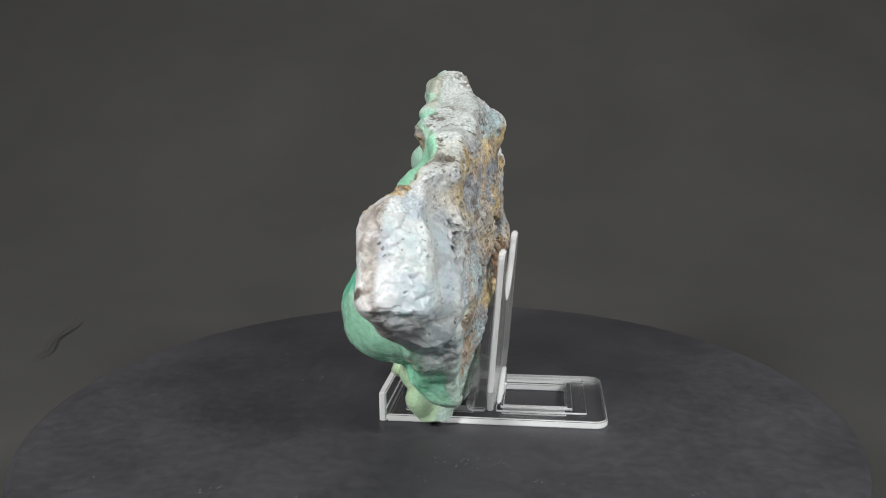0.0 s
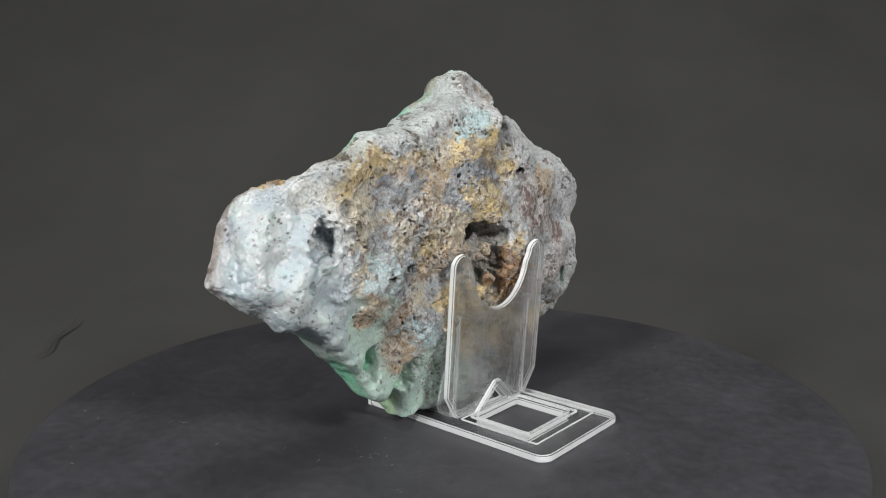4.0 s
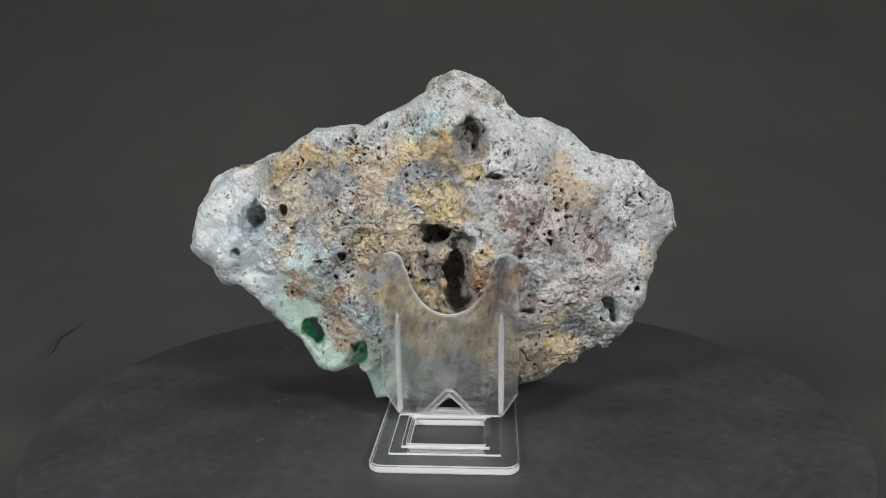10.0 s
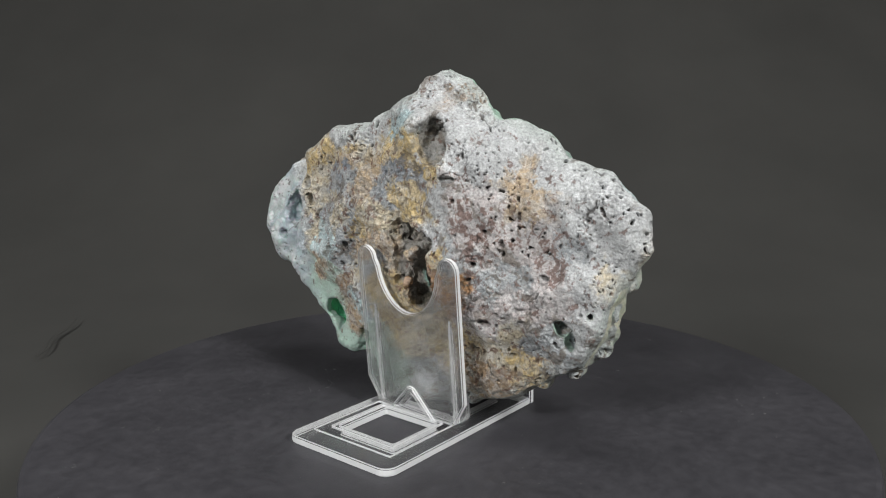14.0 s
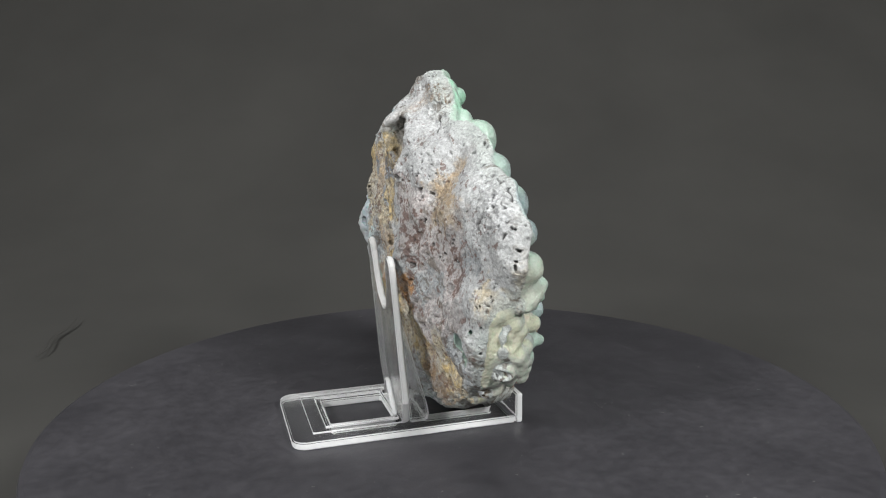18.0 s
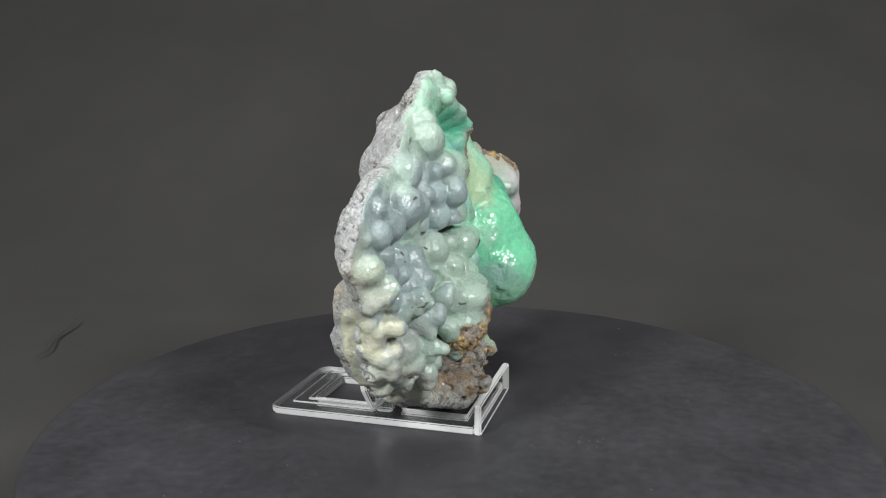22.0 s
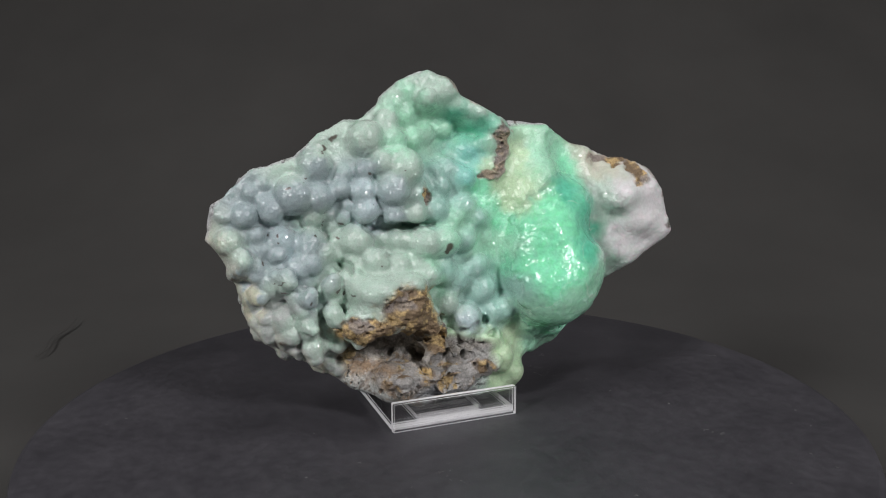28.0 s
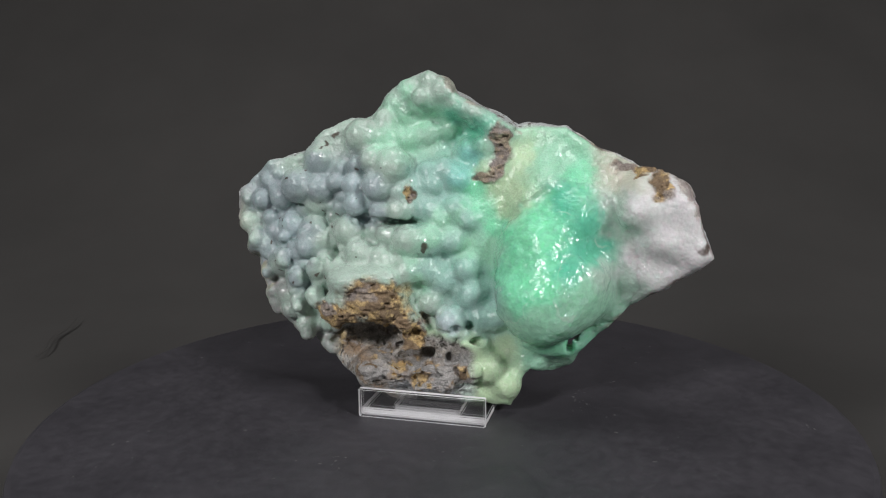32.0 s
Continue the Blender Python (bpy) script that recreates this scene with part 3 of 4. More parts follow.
HUES_BACK_C = [
    (-39.7, 58.6, "grey"), (-26.7, 61.9, "grey"), (-63.6, 71.6, "pale"), (-70.2, 73.1, "pale"), (-66.8, 41.5, "pale"), (-36.7, 88.9, "pale"),
    (-29.2, 86.6, "pale"), (-19.4, 88, "pale"), (-9.2, 97.6, "pale"), (0.5, 100.7, "pale"), (10, 102.3, "pale"), (5.7, 82.3, "pale"),
    (17.1, 94, "pale"), (15.9, 82.8, "pale"), (28.1, 90.5, "pale"), (29.1, 82.6, "pale"), (10.6, 71.5, "pale"), (8.1, 57.7, "pale"),
    (50.7, 76.6, "pale"), (44, 78.4, "pale"), (55.9, 68, "pale"), (63.5, 58.4, "pale"), (52.4, 50.7, "pale"), (56.3, 38.1, "pale"),
    (20.7, 77.8, "pale"), (-60.8, 61.4, "lilac"), (-57.5, 62.8, "lilac"), (-56, 58.4, "lilac"), (-65.8, 57.4, "white"), (-68.9, 61.9, "white"),
    (-63.1, 46.9, "white"), (-54.9, 48.7, "white"), (-60, 45.1, "white"),
]
HUES_BACK_D = [
    (-71.6, 58.4, "white"), (-40.2, 48.8, "ice"), (-6.8, 92.8, "ice"), (-41.6, 53.7, "ice"), (-40.4, 41.7, "mint_white"), (-53.6, 39.8, "mint_white"),
    (-50.7, 32.6, "mint_white"), (-44.3, 23.2, "mint_white"), (-38.5, 23.9, "mint_white"), (-58.7, 38.4, "mint_white"), (-35.9, 18.9, "mint_white"), (-33.8, 37.5, "umber"),
    (13.4, 100.6, "umber"), (26.9, 19.6, "umber"), (21.7, 18.7, "umber"), (25.5, 72.8, "mauve"), (19, 72.9, "mauve"), (35.2, 60.4, "mauve"),
    (41, 61.7, "mauve"), (45.5, 50.8, "mauve"), (26.2, 37.3, "mauve"), (33.6, 55.2, "mauve"), (30.8, 42.8, "mauve"), (18.6, 58.1, "mauve"),
    (40.8, 42.8, "mauve"), (20, 64.8, "mauve"), (24, 57.7, "mauve"), (46.2, 46, "mauve"), (7.3, 49.7, "rust"), (12.5, 46, "rust"),
]
HUES_BACK_LOW = [
    (-25.7, 31.3, "ice"), (2.4, 13, "grey"), (-21.4, 20.5, "mint_white"), (-33.3, 16.5, "mint_white"), (-14, 10, "mint_white"),
]
HUE = {"pearl": (0.40, 0.43, 0.41), "blue": (0.31, 0.385, 0.40), "mint_white": (0.44, 0.57, 0.49), "sand": (0.50, 0.44, 0.33), "mint": (0.37, 0.70, 0.51), "green": (0.24, 0.75, 0.47), "teal": (0.12, 0.54, 0.37),
       "aqua": (0.24, 0.60, 0.54), "sea": (0.32, 0.53, 0.47), "lime": (0.52, 0.70, 0.46), "lilac": (0.58, 0.62, 0.64), "grey": (0.34, 0.36, 0.375),
       "white": (0.68, 0.68, 0.68), "cream": (0.52, 0.54, 0.44), "ochre": (0.56, 0.43, 0.22), "tan": (0.46, 0.36, 0.25), "rust": (0.40, 0.22, 0.10),
       "umber": (0.27, 0.19, 0.12), "slate": (0.25, 0.275, 0.31), "pale": (0.50, 0.51, 0.52), "ice": (0.43, 0.54, 0.56), "mauve": (0.45, 0.415, 0.41)}


def hue_blend(y, z, rows, where, power=4.0, soft=2.5):
    y, z = y[where].astype(np.float32), z[where].astype(np.float32)
    num, den = np.zeros((len(y), 3), np.float32), np.zeros(len(y), np.float32)
    for a, b, c in rows:
        w = ((y - a) ** 2 + (z - b) ** 2 + soft * soft) ** (-power / 2)
        num += w[:, None] * np.array(HUE[c], np.float32)
        den += w
    out = np.zeros((len(where), 3))
    out[where] = num / den[:, None]
    return out


def step(a, b, x):
    t = np.clip((x - a) / (b - a), 0, 1)
    return t * t * (3 - 2 * t)


def subdivide(pos, quads):
    """Cuts every quad in four."""
    a = quads.ravel()
    b = np.roll(quads, -1, axis=1).ravel()
    key = np.minimum(a, b).astype(np.int64) * len(pos) + np.maximum(a, b)
    uniq, inv = np.unique(key, return_inverse=True)
    mids = (pos[uniq // len(pos)] + pos[uniq % len(pos)]) / 2
    cents = pos[quads].mean(1)
    n0, n1 = len(pos), len(pos) + len(mids)
    m = inv.reshape(-1, 4) + n0
    c = np.arange(len(quads)) + n1
    out = [np.stack([quads[:, k], m[:, k], c, m[:, k - 1]], 1) for k in range(4)]
    return np.concatenate([pos, mids, cents]), np.concatenate(out)


def relax(pos, quads, rounds, amount=0.5):
    for _ in range(rounds):
        acc, cnt = np.zeros_like(pos), np.zeros(len(pos))
        for k in range(4):
            for o in (1, 3):
                for ax in range(3):
                    acc[:, ax] += np.bincount(quads[:, k], pos[quads[:, (k + o) % 4], ax], len(pos))
                cnt += np.bincount(quads[:, k], minlength=len(pos))
        pos = pos + amount * (acc / cnt[:, None] - pos)
    return pos


def normals_of(pos, quads):
    p = pos[quads]
    fn = np.cross(p[:, 2] - p[:, 0], p[:, 3] - p[:, 1])
    out = np.zeros_like(pos)
    for k in range(4):
        for ax in range(3):
            out[:, ax] += np.bincount(quads[:, k], fn[:, ax], len(pos))
    return out / np.maximum(np.linalg.norm(out, axis=1), 1e-12)[:, None]


def build_mineral():
    Y, Z = np.meshgrid(GY, GZ, indexing="ij")
    flat = np.stack([np.zeros(Y.size), Y.ravel(), Z.ravel()], 1)
    edge = outline_distance(Y, Z, OUTLINE) - 0.3
    # the upper slope of the broad end leans inwards towards the back
    lean = step(4, 20, Y) * step(44, 62, Z)
    front = blend(Y, Z, FRONT + FRONT2 + FRONT3)
    back = blend(Y, Z, BACK + BACK2) + (1.0 * fbm(flat, 0.12, 4, 31.0)).reshape(Y.shape)
    field = np.empty((len(GX), len(GY), len(GZ)), np.float32)
    for i, x in enumerate(GX):
        face = smax(front - x, x - back, 2.0)
        field[i] = smax(face, edge + (0.08 + 0.75 * lean) * max(0.0, x - 4.5), 4.0)

    # the green boss and the brown ledge
    for y, z, x, r in BOSSES:
        carve(field, (x, y, z), (r, r, r), 4.5, add=True)
    for y, z, x, ry, rz, rx in ((26, 36, -9, 10, 7, 8), (18, 37, -9, 9, 6.5, 8), (12, 31, -8, 6, 6, 6), (8, 25, -7, 5, 6, 5), (31, 33, -8, 7, 5, 7), (27, 43.5, -10, 8, 5, 7.5), (18, 44, -10, 7, 4.5, 6.5),
                                (22, 14, -7, 5, 6, 7), (15, 14, -8, 9, 5.5, 7), (2, 11, -8, 8, 5, 6)):
        carve(field, (x, y, z), (rx, ry, rz), 2.0, add=True)
    # bulbous quartz of the pale end
    for c, r in (((-8, -70, 50), (7, 6, 5)), ((-3, -66, 45), (6, 5, 5)), ((-13, -71, 58), (5, 5, 6)), ((-12, -68, 69), (6, 6, 6)), ((-6, -70, 62), (5, 6, 6)), ((-8, -74, 55), (8, 5, 6)), ((-14, -66, 58), (6, 7, 6)), ((-15, -60, 66), (5, 7, 6)), ((-1, -67, 52), (6, 5, 6)), ((-10, -63, 46), (5, 6, 4))):
        carve(field, c, r, 3.0, add=True)
    # grapes: the tabled ones, then small ones between them
    bold = {"blue": (0.25, 1.5), "ice": (0.3, 1.3), "mint_white": (0.2, 1.6), "pearl": (0.0, 2.0)}
    seeds = [(*g, *bold.get(h, (0.0, 2.4))) for h, rows in GRAPES for g in rows]
    taken = [s[:3] for s in seeds]
    for _ in range(500):
        y, z = rng.uniform(22, 68), rng.uniform(22, 82)
        if z < 48 and y < 34:
            continue
        r = rng.uniform(1.5, 2.7)
        j, i = np.searchsorted(GY, y), np.searchsorted(GZ, z)
        if edge[j, i] < -4.5 - 1.3 * r and all((y - a) ** 2 + (z - b) ** 2 > (0.8 * (r + q)) ** 2 for a, b, q in taken):
            taken.append((y, z, r))
            seeds.append((y, z, r, -0.1, 1.3))
    gy, gz = np.gradient(edge, STEP)
    for y, z, r, out, k in seeds:
        j, i = min(np.searchsorted(GY, y), len(GY) - 1), min(np.searchsorted(GZ, z), len(GZ) - 1)
        push = np.clip((-edge[j, i] - 0.4 * r) / r, -1, 1)
        if push < -0.6:
            continue
        # keep the grape within the outline
        over = max(0.0, edge[j, i] + 0.75 * r)
        y, z = y - gy[j, i] * over, z - gz[j, i] * over
        x = front[j, i] - r * out * max(push, 0) + (1 - push) * 0.6 * r
        carve(field, (x, y, z), (r, r, r), k, add=True)
    for x, y, z, r in SIDE_GRAPES:
        carve(field, (x, y, z), (r, r, r), 1.0, add=True)
    # bubbles all over the lower side of the broad end
    for n in range(80):
        x, z, r = rng.uniform(-9, 9), rng.uniform(17, 56), rng.uniform(1.6, 3.2)
        i, k = np.searchsorted(GX, x), np.searchsorted(GZ, z)
        solid = np.flatnonzero(field[i, :, k] < 0)
        if len(solid) and GY[solid[-1]] > 34:
            carve(field, (x, GY[solid[-1]] - 0.9 * r, z), (r, r, r), 0.8, add=True)
    # rubble under the ledge
    for n in range(90):
        y, z, r = rng.uniform(-12, 33), rng.uniform(6, 30), rng.uniform(1.0, 2.6)
        if z < 9 or (y > 20 and z < 15) or (z > 24 and y > 16):
            continue
        j, i = np.searchsorted(GY, y), np.searchsorted(GZ, z)
        if not (field[:, j, i] < 0).any():
            continue
        x = GX[np.argmax(field[:, j, i] < 0)]
        carve(field, (x + rng.uniform(-0.4, 0.8) * r, y, z), (r * rng.uniform(0.7, 1.2), r * rng.uniform(0.8, 1.5), r * rng.uniform(0.6, 1.1)), 0.6, add=n % 3 > 0)
    # hollows of the back, then those of the front
    for c, r in HOLLOWS:
        carve(field, c, r, 0.8, ragged=min(1.6, 0.4 * min(r)) if c[2] < 80 else 0.7)
    # knobs in the upper hollow
    for _ in range(16):
        carve(field, (rng.uniform(8, 11), 7 + rng.uniform(-5, 5), 86.6 + rng.uniform(-6, 6)), (rng.uniform(1.2, 2.2),) * 3, 0.6, add=True)
    pos, quads = surface_net(field)
    pos = np.array((GX[0], GY[0], GZ[0])) + pos * STEP
    pos = relax(pos, quads, 1, 0.5)
    pos, quads = subdivide(pos, quads)
    pos = relax(pos, quads, 1, 0.5)
    nor = normals_of(pos, quads)

    jy = np.clip(((pos[:, 1] - GY[0]) / STEP).astype(int), 0, len(GY) - 1)
    jz = np.clip(((pos[:, 2] - GZ[0]) / STEP).astype(int), 0, len(GZ) - 1)
    fx, bx, ed = front[jy, jz], back[jy, jz], edge[jy, jz]
    warp = 1.6 * np.stack([fbm(pos, 0.25, 3, s) for s in (3.0, 7.0)], 1)
    y, z = pos[:, 1] + warp[:, 0], pos[:, 2] + warp[:, 1]
    depth = (pos[:, 0] - fx) / np.maximum(bx - fx, 4.0)
    # crust: the front skin; rock: the back and the broken rim
    rim_cut = np.interp(pos[:, 1], (-80, -20, 20, 80), (0.55, 0.35, 0.25, 0.2)) + 0.8 * step(30, 48, pos[:, 1]) * step(56, 46, pos[:, 2]) * step(0.4, 0.1, nor[:, 0]) + 0.25 * step(-18, -26, pos[:, 1]) * step(42, 34, pos[:, 2])
    rim_cut = rim_cut - 0.38 * step(-6, -2, ed) * step(66, 74, pos[:, 2]) * step(-12, -22, pos[:, 1])
    rim_cut = rim_cut - 0.12 * step(20, 34, pos[:, 1]) * step(56, 64, pos[:, 2])
    crust = 1 - step(rim_cut - 0.08, rim_cut + 0.08, depth + 0.05 * warp[:, 0])
    crust = np.maximum(crust, step(-0.2, 0.2, -nor[:, 0] - 0.35) * (depth < 0.6))
    ragged = step(31, 28, pos[:, 2] + 0.25 * np.abs(pos[:, 1] - 16)) * step(-13, -9, pos[:, 1]) * step(37, 33, pos[:, 1])
    crust *= 1 - ragged

    def blob(a, b, ra, rb):
        return 1 - step(0.75, 1.15, np.sqrt(((y - a) / ra) ** 2 + ((z - b) / rb) ** 2))

    brown, patch = np.zeros(len(pos)), np.zeros(len(pos), int)
    for g, a, b, ra, rb in BROWN:
        m = blob(a, b, ra, rb)
        patch[m > brown] = g
        brown = np.maximum(brown, m)
    brown *= depth < 0.45
    green = (1 - step(0.9, 1.05, np.sqrt(((y + 38.5) / 21) ** 2 + ((z - 46.5) / 29) ** 2))) * crust * (1 - brown)
    # the pale green skin goes round the lower edge on to the back
    skin = np.maximum.reduce([blob(-54, 35, 15, 13), blob(-61, 41, 12, 8), 0.75 * blob(-69, 56, 16, 19), blob(-44, 24, 9, 15), blob(-32, 14, 6, 7), blob(-22, 9, 6, 8)]) * (depth > 0.3)
    skin = np.maximum(skin * (1 - blob(-46, 41, 4, 3.5)), 0)
    rock = (1 - crust) * (1 - skin)

    # relief along the normals
    bent = pos + 0.8 * np.stack([fbm(pos, 0.5, 2, c) for c in (1.0, 4.0, 8.0)], 1)
    side = step(0.75, 0.45, np.abs(nor[:, 0]))
    worn = step(-0.15, 0.35, fbm(pos, 0.07, 3, 15.0)) * (1 - 0.5 * side)
    rough = 0.7 * fbm(pos, 0.11, 3, 11.0) + (0.09 + 0.46 * worn) * (1 - 0.4 * side) * fbm(bent, 0.5, 4, 5.0, 0.66)
    # broken ledges
    q = 2.6 * fbm(bent, 0.085, 4, 19.0)
    rough = rough + 0.4 * (1 - 0.65 * side) * (np.floor(q) + step(0.1, 0.9, q - np.floor(q)))
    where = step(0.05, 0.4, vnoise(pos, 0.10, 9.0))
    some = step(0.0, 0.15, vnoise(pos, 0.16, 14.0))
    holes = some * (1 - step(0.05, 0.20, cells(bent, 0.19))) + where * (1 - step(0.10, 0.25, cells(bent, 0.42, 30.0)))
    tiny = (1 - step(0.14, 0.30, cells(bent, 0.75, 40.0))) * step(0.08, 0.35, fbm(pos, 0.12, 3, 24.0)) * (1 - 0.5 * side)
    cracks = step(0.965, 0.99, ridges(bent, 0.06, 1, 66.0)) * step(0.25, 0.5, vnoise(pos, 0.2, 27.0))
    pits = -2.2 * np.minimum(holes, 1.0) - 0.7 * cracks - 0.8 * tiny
    layered = 0.9 * fbm(pos * np.array((0.8, 0.7, 1.2)), 0.4, 4, 21.0) - 1.1 * (1 - step(0.1, 0.36, cells(bent * np.array((1, 0.8, 1.3)), 0.42)))
    druse = 0.07 * fbm(pos, 1.5, 3, 2.0) + 0.25 * fbm(pos, 0.3, 2, 6.0)
    knobs = (1 - cells(bent, 0.15, 12.0) ** 2) * 1.3 + 0.5 * (1 - cells(bent, 0.33, 18.0) ** 2) - 1.7
    facets = 0.9 * fbm(pos, 0.07, 2, 77.0) + 0.35 * (1 - cells(bent, 0.16, 7.0) ** 2)
    calm = 1 - 0.6 * step(-52, -66, pos[:, 1]) * rock
    swell = (1.1 * fbm(pos, 0.075, 2, 36.0)) * (1 - green) * (0.3 + 0.7 * rock)
    disp = swell + rock * (rough + pits) * calm * (1 - brown) + brown * layered + (1 - rock) * (1 - brown) * (druse + green * facets) + knobs * step(-50, -57, pos[:, 1]) * step(0.05, 0.3, depth) * (1 - brown)
    pos = pos + nor * disp[:, None]
    nor = normals_of(pos, quads)

    tint = hue_blend(y, z, HUES_FRONT + HUES_FRONT_B + HUES_FRONT_C + [(a, b, h) for h, rows in GRAPES for a, b, _ in rows], crust > 0)
    w1 = np.stack([3.2 * fbm(pos, 0.14, 3, c, 0.6) + 1.7 * fbm(pos, 0.8, 3, c + 5, 0.7) for c in (13.0, 19.0)], 1)
    stone = hue_blend(pos[:, 1] + w1[:, 0], pos[:, 2] + w1[:, 1], HUES_BACK + HUES_BACK_B + HUES_BACK_C + HUES_BACK_D + HUES_BACK_LOW, crust < 1, 9.0, 0.9)
    grit = 1 + (0.10 + 0.32 * worn) * fbm(bent, 0.7, 4, 57.0, 0.75)
    stone = stone * grit[:, None]
    ash = step(-0.1, 0.35, fbm(pos, 0.35, 4, 83.0, 0.6)) * 0.3 * (1 - step(-40, -52, pos[:, 1]))
    stone = stone + (np.array((0.42, 0.435, 0.44)) - stone) * ash[:, None]
    breakup = step(0.08, 0.22, fbm(bent, 0.5, 4, 23.0, 0.7)) * 0.35
    stone = stone + (np.array((0.54, 0.55, 0.55)) - stone) * (breakup * (1 - 0.6 * side))[:, None]
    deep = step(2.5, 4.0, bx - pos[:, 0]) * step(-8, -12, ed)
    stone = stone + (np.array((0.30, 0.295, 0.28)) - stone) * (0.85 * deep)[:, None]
    edgy = step(-7, -1.5, ed) * step(0.0, 0.4, 1 - np.abs(nor[:, 0]))
    rimc = np.array((0.43, 0.465, 0.45)) + 0.08 * fbm(pos, 0.3, 3)[:, None]
    stone = stone + (rimc - stone) * (0.85 * edgy)[:, None]
    mild = np.array((0.49, 0.64, 0.57)) * (1 + 0.12 * fbm(pos, 0.25, 3, 58.0))[:, None]
    stone = stone + (mild - stone) * (0.85 * skin)[:, None]
    streak = (1 - skin) * edgy * step(0.30, 0.42, fbm(bent * np.array((0.6, 1.2, 1.0)), 0.55, 3, 69.0, 0.6)) * step(-0.2, 0.2, vnoise(pos, 0.12, 4.0))
    stone = stone + (np.array((0.10, 0.075, 0.055)) - stone) * (0.85 * streak)[:, None]
    flecks = 1.0 * step(0.40, 0.5, fbm(bent, 0.6, 3, 37.0)) * step(-50, -58, pos[:, 1]) * step(0.3, -0.1, vnoise(pos, 0.09, 2.0))
    flecks = flecks * (1 - skin) + step(0.3, 0.55, fbm(bent, 0.45, 4, 51.0)) * step(-0.2, 0.3, vnoise(pos, 0.06, 3.0)) * rock
    stone = stone + (np.array((0.15, 0.12, 0.09)) - stone) * np.minimum(0.65 * flecks, 0.7)[:, None]
    # red-brown speckles
    speck = np.zeros(len(pos))
    for a, b, ra, rb in ((19, 66, 4.5, 8), (23, 58, 4, 9), (43, 57, 5, 6), (36, 60, 4, 3), (47, 52, 4, 4), (27, 64, 3, 3)):
        speck = np.maximum(speck, np.exp(-((pos[:, 1] - a) / ra) ** 2 - ((pos[:, 2] - b) / rb) ** 2))
    speck = (1 - 0.6 * side) * step(0.25, 0.4, 0.62 * speck + 0.6 * fbm(bent * np.array((1.7, 1.3, 1.0)), 0.5, 4, 88.0, 0.75) - 0.14) * (pos[:, 0] > fx + 8)
    stone = stone + (np.array((0.15, 0.075, 0.055)) - stone) * (0.75 * speck)[:, None]
    # shade painted into the colour: pits, cracks and tiny holes go near black
    pit_shade = np.minimum(holes + 0.8 * cracks + 0.8 * tiny, 1.0) * rock
    stone = stone + (np.array((0.05, 0.04, 0.033)) - stone) * (0.95 * pit_shade)[:, None]
    veins = step(0.88, 0.98, ridges(bent, 0.10, 1, 44.0)) * step(0.0, 0.5, vnoise(pos, 0.13, 8.0)) * green
    tint = tint + (np.array((0.62, 0.74, 0.66)) - tint) * (0.35 * veins)[:, None]
    for a, b, r in SPECKS:
        m = 1 - step(0.5, 1.0, np.hypot(y - a, z - b) / r)
        tint = tint + (np.array((0.07, 0.045, 0.03)) - tint) * (0.9 * m)[:, None]
    under = green * step(34, 26, pos[:, 2])
    tint = tint + (np.array((0.28, 0.74, 0.48)) - tint) * (0.7 * under)[:, None]
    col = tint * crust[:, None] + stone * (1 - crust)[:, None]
    # milky pale end
    milky = step(-47, -56, pos[:, 1] + 2 * warp[:, 0]) * step(0.14, 0.34, depth + 0.1 * fbm(pos, 0.15, 3, 63.0)) * (1 - 0.75 * np.minimum(holes, 1) * rock)
    milk = np.array((0.56, 0.585, 0.60)) + np.array((-0.13, -0.10, -0.06)) * step(-0.2, 0.5, fbm(pos, 0.16, 4, 73.0))[:, None]
    col = col + (milk - col) * (0.8 * milky)[:, None]
    # thin broken dark seams and the brown rim of the crust
    west = step(-44, -52, pos[:, 1]) * step(0.12, 0.25, depth)
    dots = (1 - step(0.12, 0.30, cells(bent * np.array((1, 1, 1.4)), 0.55, 33.0))) * step(0.12, 0.35, fbm(pos, 0.12, 3, 47.0)) * west
    crack = step(0.965, 0.985, ridges(bent, 0.045, 1, 16.0)) * step(-0.1, 0.1, vnoise(bent, 0.25, 31.0)) * west
    rim = step(-1.6, -0.6, ed - 0.8 * step(-50, -58, pos[:, 1]) + 1.3 * fbm(bent, 0.3, 3, 92.0)) * step(4, 0, pos[:, 1]) * step(26, 32, pos[:, 2]) * step(-0.45, 0.0, fbm(pos, 0.12, 3, 46.0)) * step(0.34, 0.24, depth)
    rimcol = np.array((0.17, 0.12, 0.09)) + np.array((0.22, 0.20, 0.18)) * step(-0.2, 0.3, fbm(bent, 0.6, 3, 34.0, 0.7))[:, None]
    col = col + (rimcol - col) * (0.65 * rim)[:, None]
    col = col + (np.array((0.06, 0.042, 0.03)) - col) * (0.85 * np.maximum(0.7 * crack, dots))[:, None]
    # cream and mint bubbles of the lower broad end, with rusty seams
    creamy = step(34, 40, pos[:, 1]) * step(60, 52, pos[:, 2]) * step(-5.5, -2.5, ed) * step(0.8, 0.5, np.abs(nor[:, 0]))
    tone = np.array((0.50, 0.535, 0.46)) + np.array((0.09, 0.06, -0.01)) * step(-0.2, 0.4, fbm(pos, 0.12, 3, 53.0))[:, None]
    col = col + (tone - col) * (0.9 * creamy * crust)[:, None]
    seam = step(0.90, 0.97, ridges(bent, 0.09, 2, 26.0) / 1.3) * creamy * step(-0.1, 0.3, vnoise(pos, 0.15, 41.0))
    col = col + (np.array((0.10, 0.065, 0.03)) - col) * (0.8 * seam)[:, None]
    bt = step(-0.3, 0.4, fbm(pos, 0.3, 5, 61.0, 0.65))[:, None]
